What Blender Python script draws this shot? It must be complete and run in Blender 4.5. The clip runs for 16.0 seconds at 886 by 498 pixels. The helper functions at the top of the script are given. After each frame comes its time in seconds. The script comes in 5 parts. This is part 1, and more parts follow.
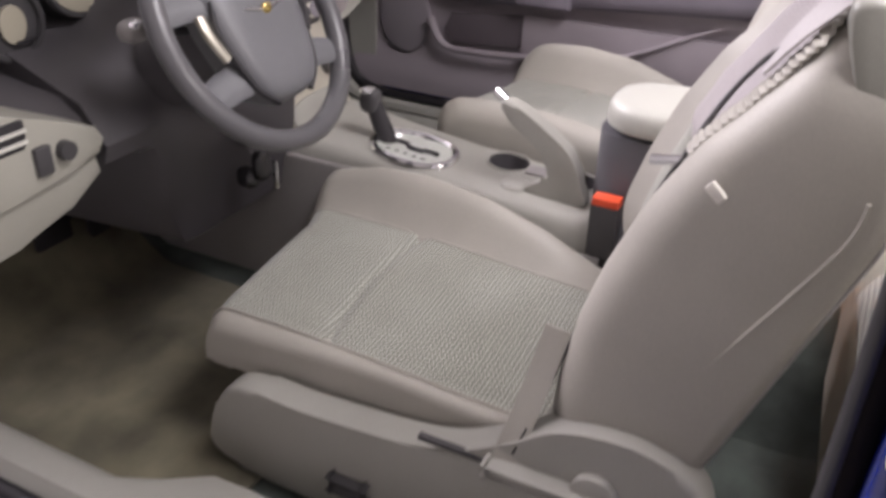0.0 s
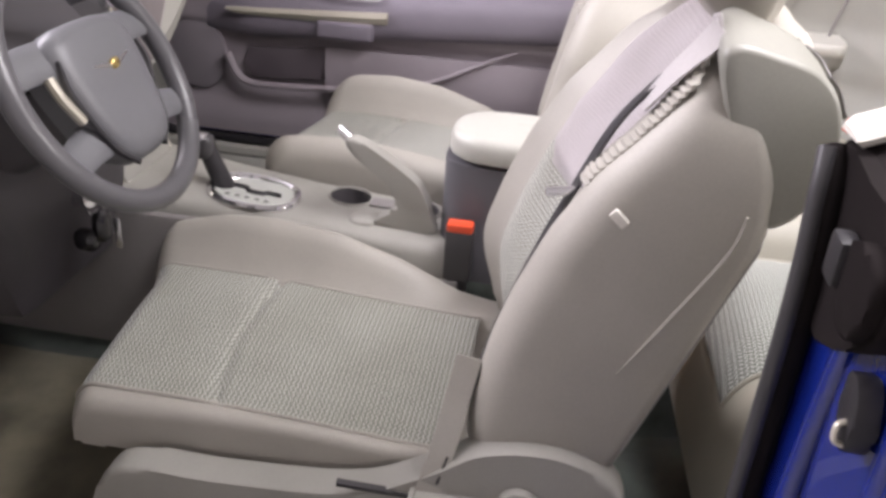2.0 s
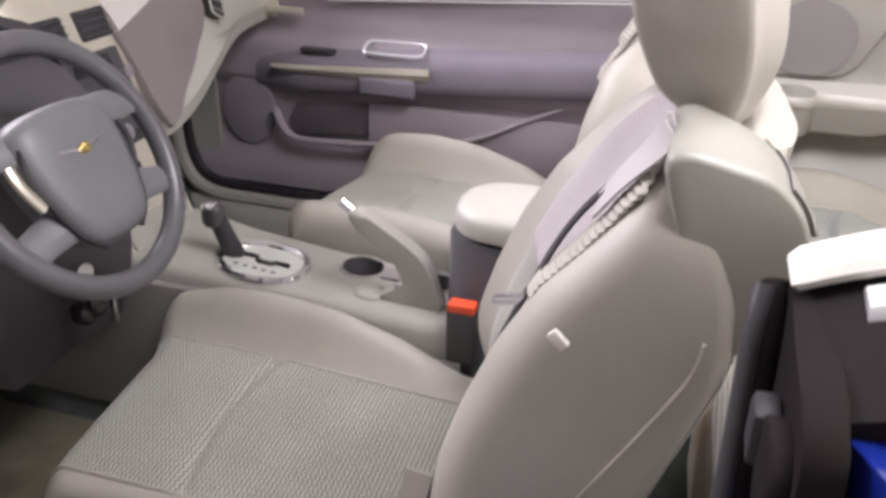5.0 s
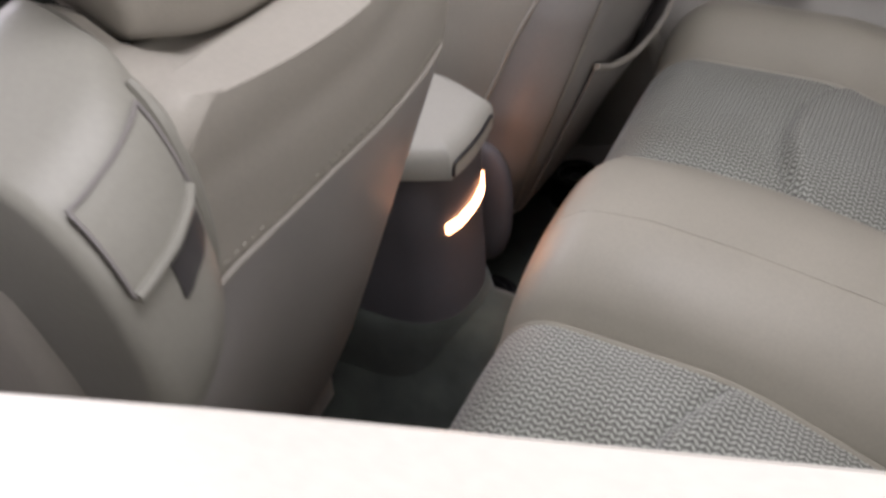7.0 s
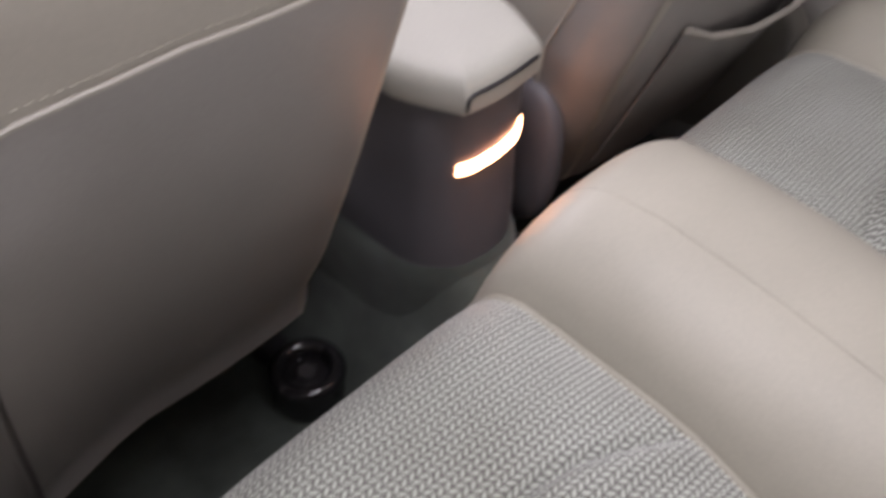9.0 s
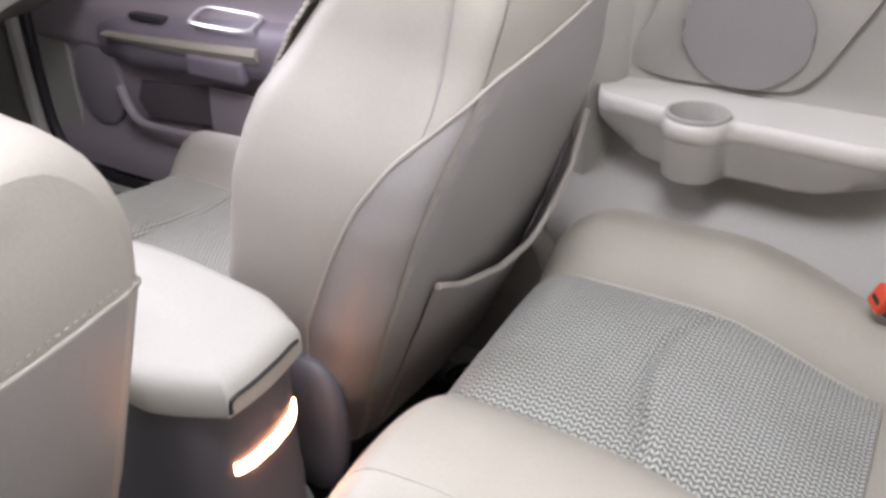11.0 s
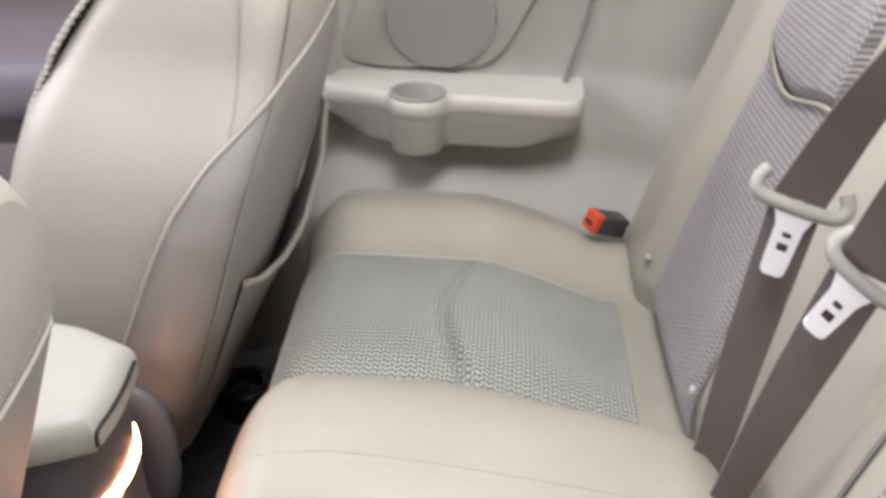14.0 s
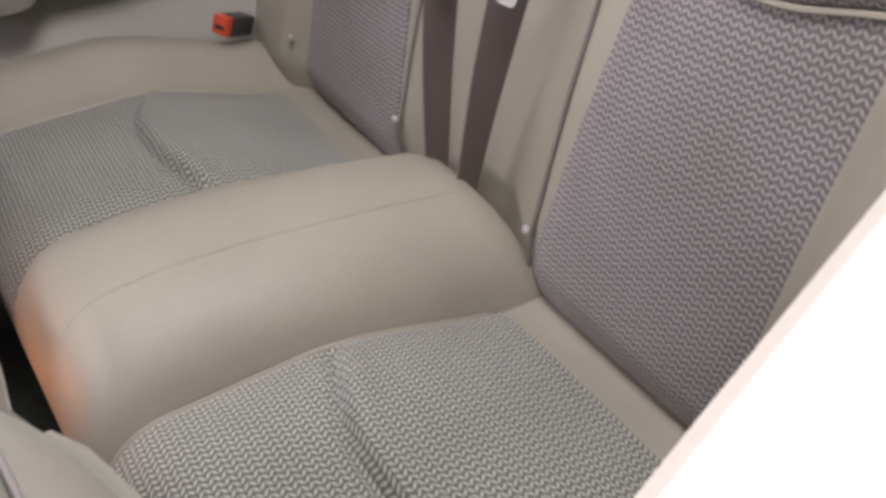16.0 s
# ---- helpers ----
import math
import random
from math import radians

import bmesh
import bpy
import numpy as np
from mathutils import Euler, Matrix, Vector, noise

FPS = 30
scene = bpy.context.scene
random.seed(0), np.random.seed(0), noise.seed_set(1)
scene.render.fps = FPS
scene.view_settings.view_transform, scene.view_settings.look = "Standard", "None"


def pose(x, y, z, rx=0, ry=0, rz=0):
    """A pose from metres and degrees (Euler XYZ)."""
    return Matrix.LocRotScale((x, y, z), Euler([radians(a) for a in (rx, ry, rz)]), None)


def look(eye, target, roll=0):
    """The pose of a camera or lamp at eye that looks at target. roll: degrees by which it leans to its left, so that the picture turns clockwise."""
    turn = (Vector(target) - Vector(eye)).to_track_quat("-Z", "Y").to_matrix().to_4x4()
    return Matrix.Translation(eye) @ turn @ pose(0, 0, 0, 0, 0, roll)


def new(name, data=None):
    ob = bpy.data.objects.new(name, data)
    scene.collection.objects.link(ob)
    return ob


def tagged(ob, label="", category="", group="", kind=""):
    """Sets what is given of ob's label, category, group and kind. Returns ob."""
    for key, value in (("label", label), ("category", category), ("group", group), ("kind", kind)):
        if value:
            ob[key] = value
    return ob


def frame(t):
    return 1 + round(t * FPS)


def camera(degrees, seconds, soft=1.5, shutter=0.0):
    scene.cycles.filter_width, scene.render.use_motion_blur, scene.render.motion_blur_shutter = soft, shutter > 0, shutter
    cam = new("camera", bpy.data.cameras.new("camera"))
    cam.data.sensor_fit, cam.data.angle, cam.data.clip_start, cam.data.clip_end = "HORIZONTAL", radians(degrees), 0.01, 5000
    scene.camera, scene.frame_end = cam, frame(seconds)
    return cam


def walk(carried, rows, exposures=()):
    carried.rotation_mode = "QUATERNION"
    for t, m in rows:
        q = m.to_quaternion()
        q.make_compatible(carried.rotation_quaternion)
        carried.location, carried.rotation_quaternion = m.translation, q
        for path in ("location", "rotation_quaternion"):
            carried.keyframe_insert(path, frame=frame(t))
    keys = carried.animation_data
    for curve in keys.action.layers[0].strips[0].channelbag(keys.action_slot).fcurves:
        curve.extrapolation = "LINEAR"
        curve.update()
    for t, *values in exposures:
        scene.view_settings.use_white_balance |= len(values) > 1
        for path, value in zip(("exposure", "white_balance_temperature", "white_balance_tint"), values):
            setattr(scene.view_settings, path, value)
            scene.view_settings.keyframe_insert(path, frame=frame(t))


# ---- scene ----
cam = camera(55.1, 16.0, soft=3.3, shutter=0.45)
PATH = [
    (0, (-1.448, -0.356, 1.07), (0.112, 0.412, 0.082), 1.7),
    (0.5, (-1.369, -0.301, 1.084), (0.254, 0.412, 0.158), 4.1),
    (1, (-1.385, -0.261, 1.093), (0.281, 0.314, 0.148), 4.3),
    (1.5, (-1.477, -0.208, 1.105), (0.24, 0.139, 0.139), 4.3),
    (2, (-1.517, -0.184, 1.106), (0.236, 0.061, 0.175), 4.0),
    (2.5, (-1.526, -0.174, 1.116), (0.248, 0.051, 0.22), 5.2),
    (3, (-1.531, -0.184, 1.117), (0.27, 0.019, 0.272), 5.0),
    (5.3, (-1.266, -0.407, 1.162), (0.449, 0.193, 0.327), 1.0),
    (5.5, (-1.189, -0.447, 1.139), (0.528, 0.201, 0.343), 1.2),
    (6, (-1.007, -0.545, 1.128), (0.705, 0.089, 0.311), 0.9),
    (6.5, (-0.82, -0.625, 1.097), (0.746, 0.004, 0.024), -0.6),
    (7, (-0.758, -0.74, 1.089), (0.563, 0.048, -0.19), -3.3),
    (7.5, (-0.705, -0.839, 1.081), (0.488, 0.112, -0.212), 0.1),
    (8, (-0.619, -0.841, 1.05), (0.359, 0.202, -0.348), 1.8),
    (8.5, (-0.586, -0.82, 1.03), (0.218, 0.224, -0.474), 2.3),
    (9, (-0.58, -0.828, 1.022), (0.451, 0.176, -0.367), 3.1),
    (9.5, (-0.545, -0.828, 1.035), (0.804, 0.106, -0.108), 3.7),
    (10, (-0.533, -0.835, 1.054), (0.941, 0.039, 0.023), 1.9),
    (10.2, (-0.526, -0.838, 1.057), (0.973, 0.035, 0.061), 1.1),
    (12.3, (-0.503, -0.884, 1.126), (0.971, 0.045, 0.145), -2.0),
    (12.5, (-0.535, -0.841, 1.085), (0.986, 0.08, 0.17), -2.0),
    (13, (-0.625, -0.855, 1.102), (0.95, -0.05, 0.168), -0.7),
    (13.5, (-0.66, -0.832, 1.101), (1.016, -0.261, 0.17), 0.7),
    (14, (-0.653, -0.71, 1.094), (1.095, -0.592, 0.129), 1.3),
    (14.5, (-0.649, -0.686, 1.076), (1.064, -0.737, 0.045), 0.6),
    (15, (-0.672, -0.596, 1.066), (0.939, -1.073, -0.02), 1.2),
    (15.5, (-0.708, -0.514, 1.059), (0.742, -1.228, -0.119), -1.5),
    (16, (-0.734, -0.476, 1.058), (0.599, -1.282, -0.197), -1.9),
]
EXPOSURES = [(0.0, 0.32, 6550, 14), (0.5, 0.46, 6500, 12), (3.0, 0.43, 6500, 13), (5.5, 0.25, 6500, 13), (6.0, -0.2, 6500, 13), (6.5, -0.4, 6500, 13), (7.0, -0.8, 6450, 13), (7.5, -0.95, 6450, 15), (8.5, -0.8, 6550, 19), (9.0, -0.35, 6400, 16), (9.5, 0.05, 6250, 17), (10.0, 0.22, 6200, 14), (12.5, 0.13, 6250, 13), (13.5, 0.17, 6400, 10), (14.5, 0.05, 6450, 9), (15.5, -0.15, 6550, 14), (16.0, -0.65, 6750, 15)]
walk(cam, [(t, look(eye, target, roll)) for t, eye, target, roll in PATH], EXPOSURES)

# ---- world and lights: a closed showroom hall, a ceiling lamp and two added fills ----
world = bpy.data.worlds.new("hall_air")
scene.world = world
world.use_nodes = True
world.node_tree.nodes["Background"].inputs[0].default_value = (0.9, 0.92, 1.0, 1)
world.node_tree.nodes["Background"].inputs[1].default_value = 0.05


def area_lamp(name, eye, target, sx, sy, power, color):
    data = bpy.data.lights.new(name, "AREA")
    data.shape, data.size, data.size_y, data.energy, data.color = "RECTANGLE", sx, sy, power, color
    ob = new(name, data)
    ob.matrix_world = look(eye, target)
    return ob


NEUTRAL, WARM, LILAC = (0.985, 0.955, 0.985), (1.0, 0.96, 0.935), (0.97, 0.92, 1.0)
# Added fill hung low over the driver seat, brightening what lies nearest.
area_lamp("fill_lamp_overhead", (-0.35, -0.7, 2.05), (-0.3, -0.6, 0.4), 0.9, 0.5, 27, NEUTRAL)
area_lamp("hall_lamp_over_front", (0.2, 3.0, 2.8), (0.0, 0.0, 0.6), 3.0, 1.2, 250, LILAC)
# Added low fill for the driver seat's upper rear; no known fitting.
area_lamp("fill_lamp_behind", (-0.7, -3.3, 1.8), (-0.3, -0.4, 0.8), 1.6, 1.2, 65, WARM)


# ---- materials ----
def node_mat(name):
    m = bpy.data.materials.new(name)
    m.use_nodes = True
    nt = m.node_tree
    return m, nt, nt.nodes, nt.links, nt.nodes["Principled BSDF"]


def ramp(nodes, links, fac, lo, hi, a=0.3, b=0.7):
    n = nodes.new("ShaderNodeValToRGB")
    n.color_ramp.elements[0].position, n.color_ramp.elements[1].position = a, b
    n.color_ramp.elements[0].color, n.color_ramp.elements[1].color = (*lo, 1), (*hi, 1)
    links.new(fac, n.inputs[0])
    return n.outputs[0]


def shade(c, k):
    return tuple(min(1.0, v * k) for v in c)


def surface(name, color, rough=0.55, grain=0.0012, bump=0.25, stain=0.06, metal=0.0, sheen=0.0, coat=0.0, voronoi=True):
    """A moulded or upholstered surface: fine grain relief, and a broad faint mottling of colour and gloss."""
    m, nt, nodes, links, bs = node_mat(name)
    tc = nodes.new("ShaderNodeTexCoord")
    broad = nodes.new("ShaderNodeTexNoise")
    broad.inputs["Scale"].default_value, broad.inputs["Detail"].default_value = 9, 5
    links.new(tc.outputs["Object"], broad.inputs["Vector"])
    col = ramp(nodes, links, broad.outputs["Fac"], shade(color, 1 - stain), shade(color, 1 + stain))
    fine = nodes.new("ShaderNodeTexNoise")
    fine.inputs["Scale"].default_value, fine.inputs["Detail"].default_value = 260, 3
    links.new(tc.outputs["Object"], fine.inputs["Vector"])
    mix = nodes.new("ShaderNodeMix")
    mix.data_type, mix.blend_type = "RGBA", "MULTIPLY"
    mix.inputs["Factor"].default_value = 1.0
    links.new(col, mix.inputs["A"])
    links.new(ramp(nodes, links, fine.outputs["Fac"], (0.94,) * 3, (1.0,) * 3), mix.inputs["B"])
    links.new(mix.outputs["Result"], bs.inputs["Base Color"])
    links.new(ramp(nodes, links, broad.outputs["Fac"], (rough * 0.88,) * 3, (min(1, rough * 1.1),) * 3), bs.inputs["Roughness"])
    bs.inputs["Metallic"].default_value = metal
    bs.inputs["Sheen Weight"].default_value = sheen
    bs.inputs["Coat Weight"].default_value = coat
    if bump:
        tex = nodes.new("ShaderNodeTexVoronoi" if voronoi else "ShaderNodeTexNoise")
        tex.inputs["Scale"].default_value = 1.0 / grain
        links.new(tc.outputs["Object"], tex.inputs["Vector"])
        b = nodes.new("ShaderNodeBump")
        b.inputs["Strength"].default_value, b.inputs["Distance"].default_value = bump, 0.0006
        links.new(tex.outputs[0], b.inputs["Height"])
        links.new(b.outputs["Normal"], bs.inputs["Normal"])
    return m


def math_node(nodes, links, op, a, b=None):
    n = nodes.new("ShaderNodeMath")
    n.operation = op
    for i, v in enumerate((a, b)):
        if v is None:
            continue
        if isinstance(v, (int, float)):
            n.inputs[i].default_value = v
        else:
            links.new(v, n.inputs[i])
    return n.outputs[0]


def woven(name, light, dark, pitch=0.011, row=0.0058, bump=0.5):
    """Seat cloth woven in zigzag ribs; the UV map is in metres."""
    m, nt, nodes, links, bs = node_mat(name)
    uv = nodes.new("ShaderNodeUVMap")
    tc = nodes.new("ShaderNodeTexCoord")
    wob = nodes.new("ShaderNodeTexNoise")
    wob.inputs["Scale"].default_value, wob.inputs["Detail"].default_value = 90, 2
    links.new(tc.outputs["Object"], wob.inputs["Vector"])
    sep = nodes.new("ShaderNodeSeparateXYZ")
    links.new(uv.outputs["UV"], sep.inputs[0])
    M = lambda op, a, b=None: math_node(nodes, links, op, a, b)
    shift = M("MULTIPLY", M("SUBTRACT", wob.outputs["Fac"], 0.5), 0.0012)
    u = M("DIVIDE", sep.outputs[0], pitch)
    tri = M("PINGPONG", u, 0.5)
    v = M("DIVIDE", M("ADD", M("ADD", sep.outputs[1], M("MULTIPLY", tri, pitch * 0.9)), shift), row)
    rib = M("PINGPONG", v, 0.5)
    thread = M("PINGPONG", M("DIVIDE", sep.outputs[0], 0.0021), 0.5)
    column = M("MINIMUM", M("MULTIPLY", M("PINGPONG", M("MULTIPLY", u, 2.0), 0.5), 3.2), 1.0)
    height = M("ADD", M("MULTIPLY", M("MULTIPLY", rib, 1.6), M("ADD", M("MULTIPLY", column, 0.6), 0.4)), M("MULTIPLY", thread, 0.3))
    broad = nodes.new("ShaderNodeTexNoise")
    broad.inputs["Scale"].default_value, broad.inputs["Detail"].default_value = 7, 5
    links.new(tc.outputs["Object"], broad.inputs["Vector"])
    col = ramp(nodes, links, height, dark, light, 0.25, 0.72)
    mix = nodes.new("ShaderNodeMix")
    mix.data_type, mix.blend_type = "RGBA", "MULTIPLY"
    mix.inputs["Factor"].default_value = 1.0
    links.new(col, mix.inputs["A"])
    links.new(ramp(nodes, links, broad.outputs["Fac"], (0.88, 0.87, 0.85), (1.05, 1.05, 1.05)), mix.inputs["B"])
    links.new(mix.outputs["Result"], bs.inputs["Base Color"])
    bs.inputs["Roughness"].default_value = 0.85
    bs.inputs["Sheen Weight"].default_value = 0.25
    b = nodes.new("ShaderNodeBump")
    b.inputs["Strength"].default_value, b.inputs["Distance"].default_value = bump, 0.0012
    links.new(height, b.inputs["Height"])
    links.new(b.outputs["Normal"], bs.inputs["Normal"])
    return m


def glow(name, color, strength):
    m, nt, nodes, links, bs = node_mat(name)
    bs.inputs["Base Color"].default_value = (*color, 1)
    bs.inputs["Emission Color"].default_value = (*color, 1)
    bs.inputs["Emission Strength"].default_value = strength
    return m


VINYL = surface("seat_vinyl", (0.415, 0.393, 0.348), 0.5, 0.0016, 0.22, 0.05)
VINYL_REAR = surface("rear_seat_vinyl", (0.42, 0.40, 0.335), 0.5, 0.0016, 0.22, 0.05)
# Seat vinyl again, darkened for the shade on the backs of the seats.
VINYL_SHADED = surface("seat_vinyl_shaded", (0.325, 0.312, 0.302), 0.5, 0.0016, 0.22, 0.05)
CLOTH = woven("seat_cloth_front", (0.62, 0.62, 0.55), (0.18, 0.185, 0.16), 0.0116, 0.0076, 0.6)
PADCLOTH = woven("seat_pad_cloth", (0.54, 0.50, 0.51), (0.40, 0.37, 0.375), 0.008, 0.005, 0.3)
GAUGEFACE = surface("gauge_face_cream", (0.36, 0.33, 0.26), 0.4, 0.001, 0.05, 0.05)
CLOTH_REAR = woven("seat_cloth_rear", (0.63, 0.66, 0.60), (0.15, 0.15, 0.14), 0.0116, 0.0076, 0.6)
# Rear cloth in darker threads: the upright back's shade is in the colour.
CLOTH_REAR_SHADED = woven("seat_cloth_rear_shaded", (0.47, 0.45, 0.455), (0.165, 0.155, 0.162), 0.0116, 0.0076, 0.5)
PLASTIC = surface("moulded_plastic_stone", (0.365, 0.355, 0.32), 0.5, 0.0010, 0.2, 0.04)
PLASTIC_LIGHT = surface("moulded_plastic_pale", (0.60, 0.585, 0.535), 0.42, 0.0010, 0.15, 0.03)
SWITCHPANEL = surface("switch_panel_stone", (0.31, 0.30, 0.26), 0.45, 0.0010, 0.15, 0.04)
BAND = surface("brushed_dash_band", (0.80, 0.76, 0.74), 0.26, 0.01, 0.0, 0.03, metal=0.45)
PLASTIC_GREY = surface("moulded_plastic_grey", (0.24, 0.225, 0.22), 0.5, 0.0010, 0.2, 0.05)
PLASTIC_DARK = surface("moulded_plastic_dark", (0.055, 0.052, 0.055), 0.42, 0.0010, 0.15, 0.08)
# Door trim darkened to the shadow inside the map pocket.
POCKET_SHADE = surface("door_pocket_shade", (0.12, 0.10, 0.112), 0.7, 0.0011, 0.2, 0.04)
DOORGRILLE = surface("door_speaker_cloth", (0.27, 0.24, 0.265), 0.8, 0.003, 0.9, 0.04)
DOORSKIN = surface("door_trim_taupe", (0.345, 0.305, 0.33), 0.5, 0.0011, 0.2, 0.04)
DOORBAND = surface("door_band_slate", (0.235, 0.21, 0.25), 0.5, 0.0011, 0.2, 0.05)
CARPET = surface("floor_carpet", (0.072, 0.086, 0.076), 0.95, 0.003, 0.9, 0.55, sheen=0.3, voronoi=False)
MAT = surface("floor_mat_pile", (0.15, 0.135, 0.09), 0.95, 0.003, 0.9, 0.45, sheen=0.3, voronoi=False)
WEBBING = surface("belt_webbing", (0.19, 0.16, 0.155), 0.7, 0.0022, 0.5, 0.06)
WEBBING_PALE = surface("belt_webbing_pale", (0.50, 0.47, 0.47), 0.65, 0.0022, 0.4, 0.05)
SHOULDER = surface("shoulder_cover_plastic", (0.30, 0.295, 0.26), 0.42, 0.0010, 0.15, 0.04)
GLOSSBLACK = surface("black_gloss_plastic", (0.016, 0.015, 0.017), 0.16, 0.0015, 0.05, 0.1, coat=0.5)
BLACK = surface("black_rubber", (0.022, 0.02, 0.023), 0.5, 0.0015, 0.2, 0.15)
CHROME = surface("chrome", (0.82, 0.82, 0.84), 0.14, 0.01, 0.0, 0.02, metal=1.0)
SATIN = surface("satin_silver_trim", (0.68, 0.64, 0.54), 0.34, 0.01, 0.0, 0.03, metal=0.55)
PLATE = surface("polished_shift_plate", (0.72, 0.74, 0.68), 0.2, 0.01, 0.0, 0.06, metal=0.35)
LIDPALE = surface("armrest_lid_pale", (0.48, 0.475, 0.43), 0.4, 0.0010, 0.15, 0.03)
GLOVE = surface("glove_box_taupe", (0.185, 0.162, 0.162), 0.45, 0.0010, 0.2, 0.04)
WELL = surface("roof_well_liner", (0.014, 0.011, 0.011), 0.85, 0.0015, 0.2, 0.15)
STEEL = surface("belt_plate_steel", (0.80, 0.80, 0.82), 0.25, 0.01, 0.0, 0.03, metal=0.35)
RED = surface("red_release_button", (0.75, 0.09, 0.035), 0.4, 0.001, 0.05, 0.03)
BLUE = surface("blue_car_paint", (0.006, 0.018, 0.19), 0.22, 0.004, 0.02, 0.04, coat=1.0)
WHITE = surface("cream_belt_trim", (0.80, 0.77, 0.70), 0.4, 0.0012, 0.1, 0.02)
MESHGRILLE = surface("speaker_cloth", (0.255, 0.24, 0.235), 0.8, 0.003, 0.9, 0.04)
GOLD = surface("gilt_emblem", (0.80, 0.62, 0.25), 0.25, 0.01, 0.0, 0.03, metal=1.0)
WHEELSKIN = surface("wheel_cover_grey", (0.165, 0.165, 0.175), 0.4, 0.0014, 0.25, 0.05)
RIMSKIN = surface("wheel_rim_leather", (0.115, 0.112, 0.118), 0.3, 0.0014, 0.2, 0.06)
PLASTER = surface("hall_plaster", (0.78, 0.76, 0.75), 0.8, 0.01, 0.2, 0.04)
CONCRETE = surface("hall_concrete", (0.42, 0.41, 0.39), 0.6, 0.01, 0.2, 0.15)
LAMP = glow("footwell_lamp_glow", (1.0, 0.43, 0.22), 30.0)
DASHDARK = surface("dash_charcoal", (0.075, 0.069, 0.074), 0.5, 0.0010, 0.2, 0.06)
BINGREY = surface("bin_slate", (0.125, 0.122, 0.135), 0.48, 0.0010, 0.2, 0.06)
WELL.node_tree.nodes["Principled BSDF"].inputs["Specular IOR Level"].default_value = 0.1
SCREEN = surface("black_glass", (0.02, 0.02, 0.022), 0.12, 0.01, 0.0, 0.02)


# ---- mesh helpers ----
def thing(name, base, label, category, group="", kind=""):
    ob = new(name)
    ob.empty_display_size = 0.05
    ob.location = base
    return tagged(ob, label, category, group, kind)


def finish(bm, material, name, uv=None, sharp=38):
    bmesh.ops.recalc_face_normals(bm, faces=bm.faces)
    if uv:
        layer = bm.loops.layers.uv.new("UVMap")
        for f in bm.faces:
            for lp in f.loops:
                lp[layer].uv = uv(lp.vert.co)
    me = bpy.data.meshes.new(name)
    bm.to_mesh(me)
    bm.free()
    me.materials.append(material)
    me.shade_smooth()
    me.set_sharp_from_angle(angle=radians(sharp))
    return me


def part(name, bm, material, parent, label="", uv=None, sharp=38):
    ob = new(name, finish(bm, material, name, uv, sharp))
    ob.parent = parent
    base = Vector(parent.location)
    p = parent.parent
    if p is None:
        ob.matrix_parent_inverse = Matrix.Translation(-base)
    if label:
        ob["label"] = label
    return ob


def solid(name, bm, material, label, category, group="", kind="", uv=None, sharp=38):
    return tagged(new(name, finish(bm, material, name, uv, sharp)), label, category, group, kind)


def lerp(a, b, t):
    return a + (b - a) * t


def clamp(t, a=0.0, b=1.0):
    return max(a, min(b, t))


def sstep(a, b, t):
    t = clamp((t - a) / (b - a))
    return t * t * (3 - 2 * t)


def curve1(keys, t):
    """Smooth value through (t, value) keys."""
    if t <= keys[0][0]:
        return keys[0][1]
    for (a, va), (b, vb) in zip(keys, keys[1:]):
        if t <= b:
            return lerp(va, vb, sstep(a, b, t)) if len(keys) < 3 else lerp(va, vb, (t - a) / (b - a))
    return keys[-1][1]


def smooth(points, n=6, closed=False):
    """Catmull-Rom through the points."""
    P = [Vector(p) for p in points]
    out, m = [], len(P)
    for i in range(m if closed else m - 1):
        a, b, c, d = (P[(i + k) % m] if closed else P[clamp(i + k, 0, m - 1)] for k in (-1, 0, 1, 2))
        for j in range(n):
            t = j / n
            out.append(0.5 * (2 * b + (c - a) * t + (2 * a - 5 * b + 4 * c - d) * t * t + (3 * b - a - 3 * c + d) * t**3))
    if not closed:
        out.append(P[-1])
    return out


def loft(bm, loops, closed=True, cap=True):
    rows = [[bm.verts.new(p) for p in loop] for loop in loops]
    n = len(rows[0])
    for a, b in zip(rows, rows[1:]):
        for i in range(n if closed else n - 1):
            j = (i + 1) % n
            bm.faces.new((a[i], a[j], b[j], b[i]))
    if cap and closed:
        bm.faces.new(rows[0])
        bm.faces.new(rows[-1])
    return bm


def tube(points, r, n=8, closed=False, flat=1.0, bm=None):
    """A round (or flattened) rod along the points; r may be a function of 0..1."""
    bm = bm or bmesh.new()
    P = [Vector(p) for p in points]
    m = len(P)
    loops, side = [], None
    for i, p in enumerate(P):
        d = (P[(i + 1) % m] - P[i - 1]) if closed else (P[min(i + 1, m - 1)] - P[max(i - 1, 0)])
        d.normalize()
        if side is None:
            side = d.orthogonal().normalized()
        side = (side - d * side.dot(d)).normalized()
        up = d.cross(side)
        rr = r(i / (m - 1)) if callable(r) else r
        loops.append([p + side * (rr * math.cos(2 * math.pi * k / n)) + up * (rr * flat * math.sin(2 * math.pi * k / n)) for k in range(n)])
    if closed:
        loops.append(loops[0])
        rows = [[bm.verts.new(p) for p in loop] for loop in loops[:-1]]
        for i in range(m):
            a, b = rows[i], rows[(i + 1) % m]
            for k in range(n):
                bm.faces.new((a[k], a[(k + 1) % n], b[(k + 1) % n], b[k]))
        return bm
    return loft(bm, loops)


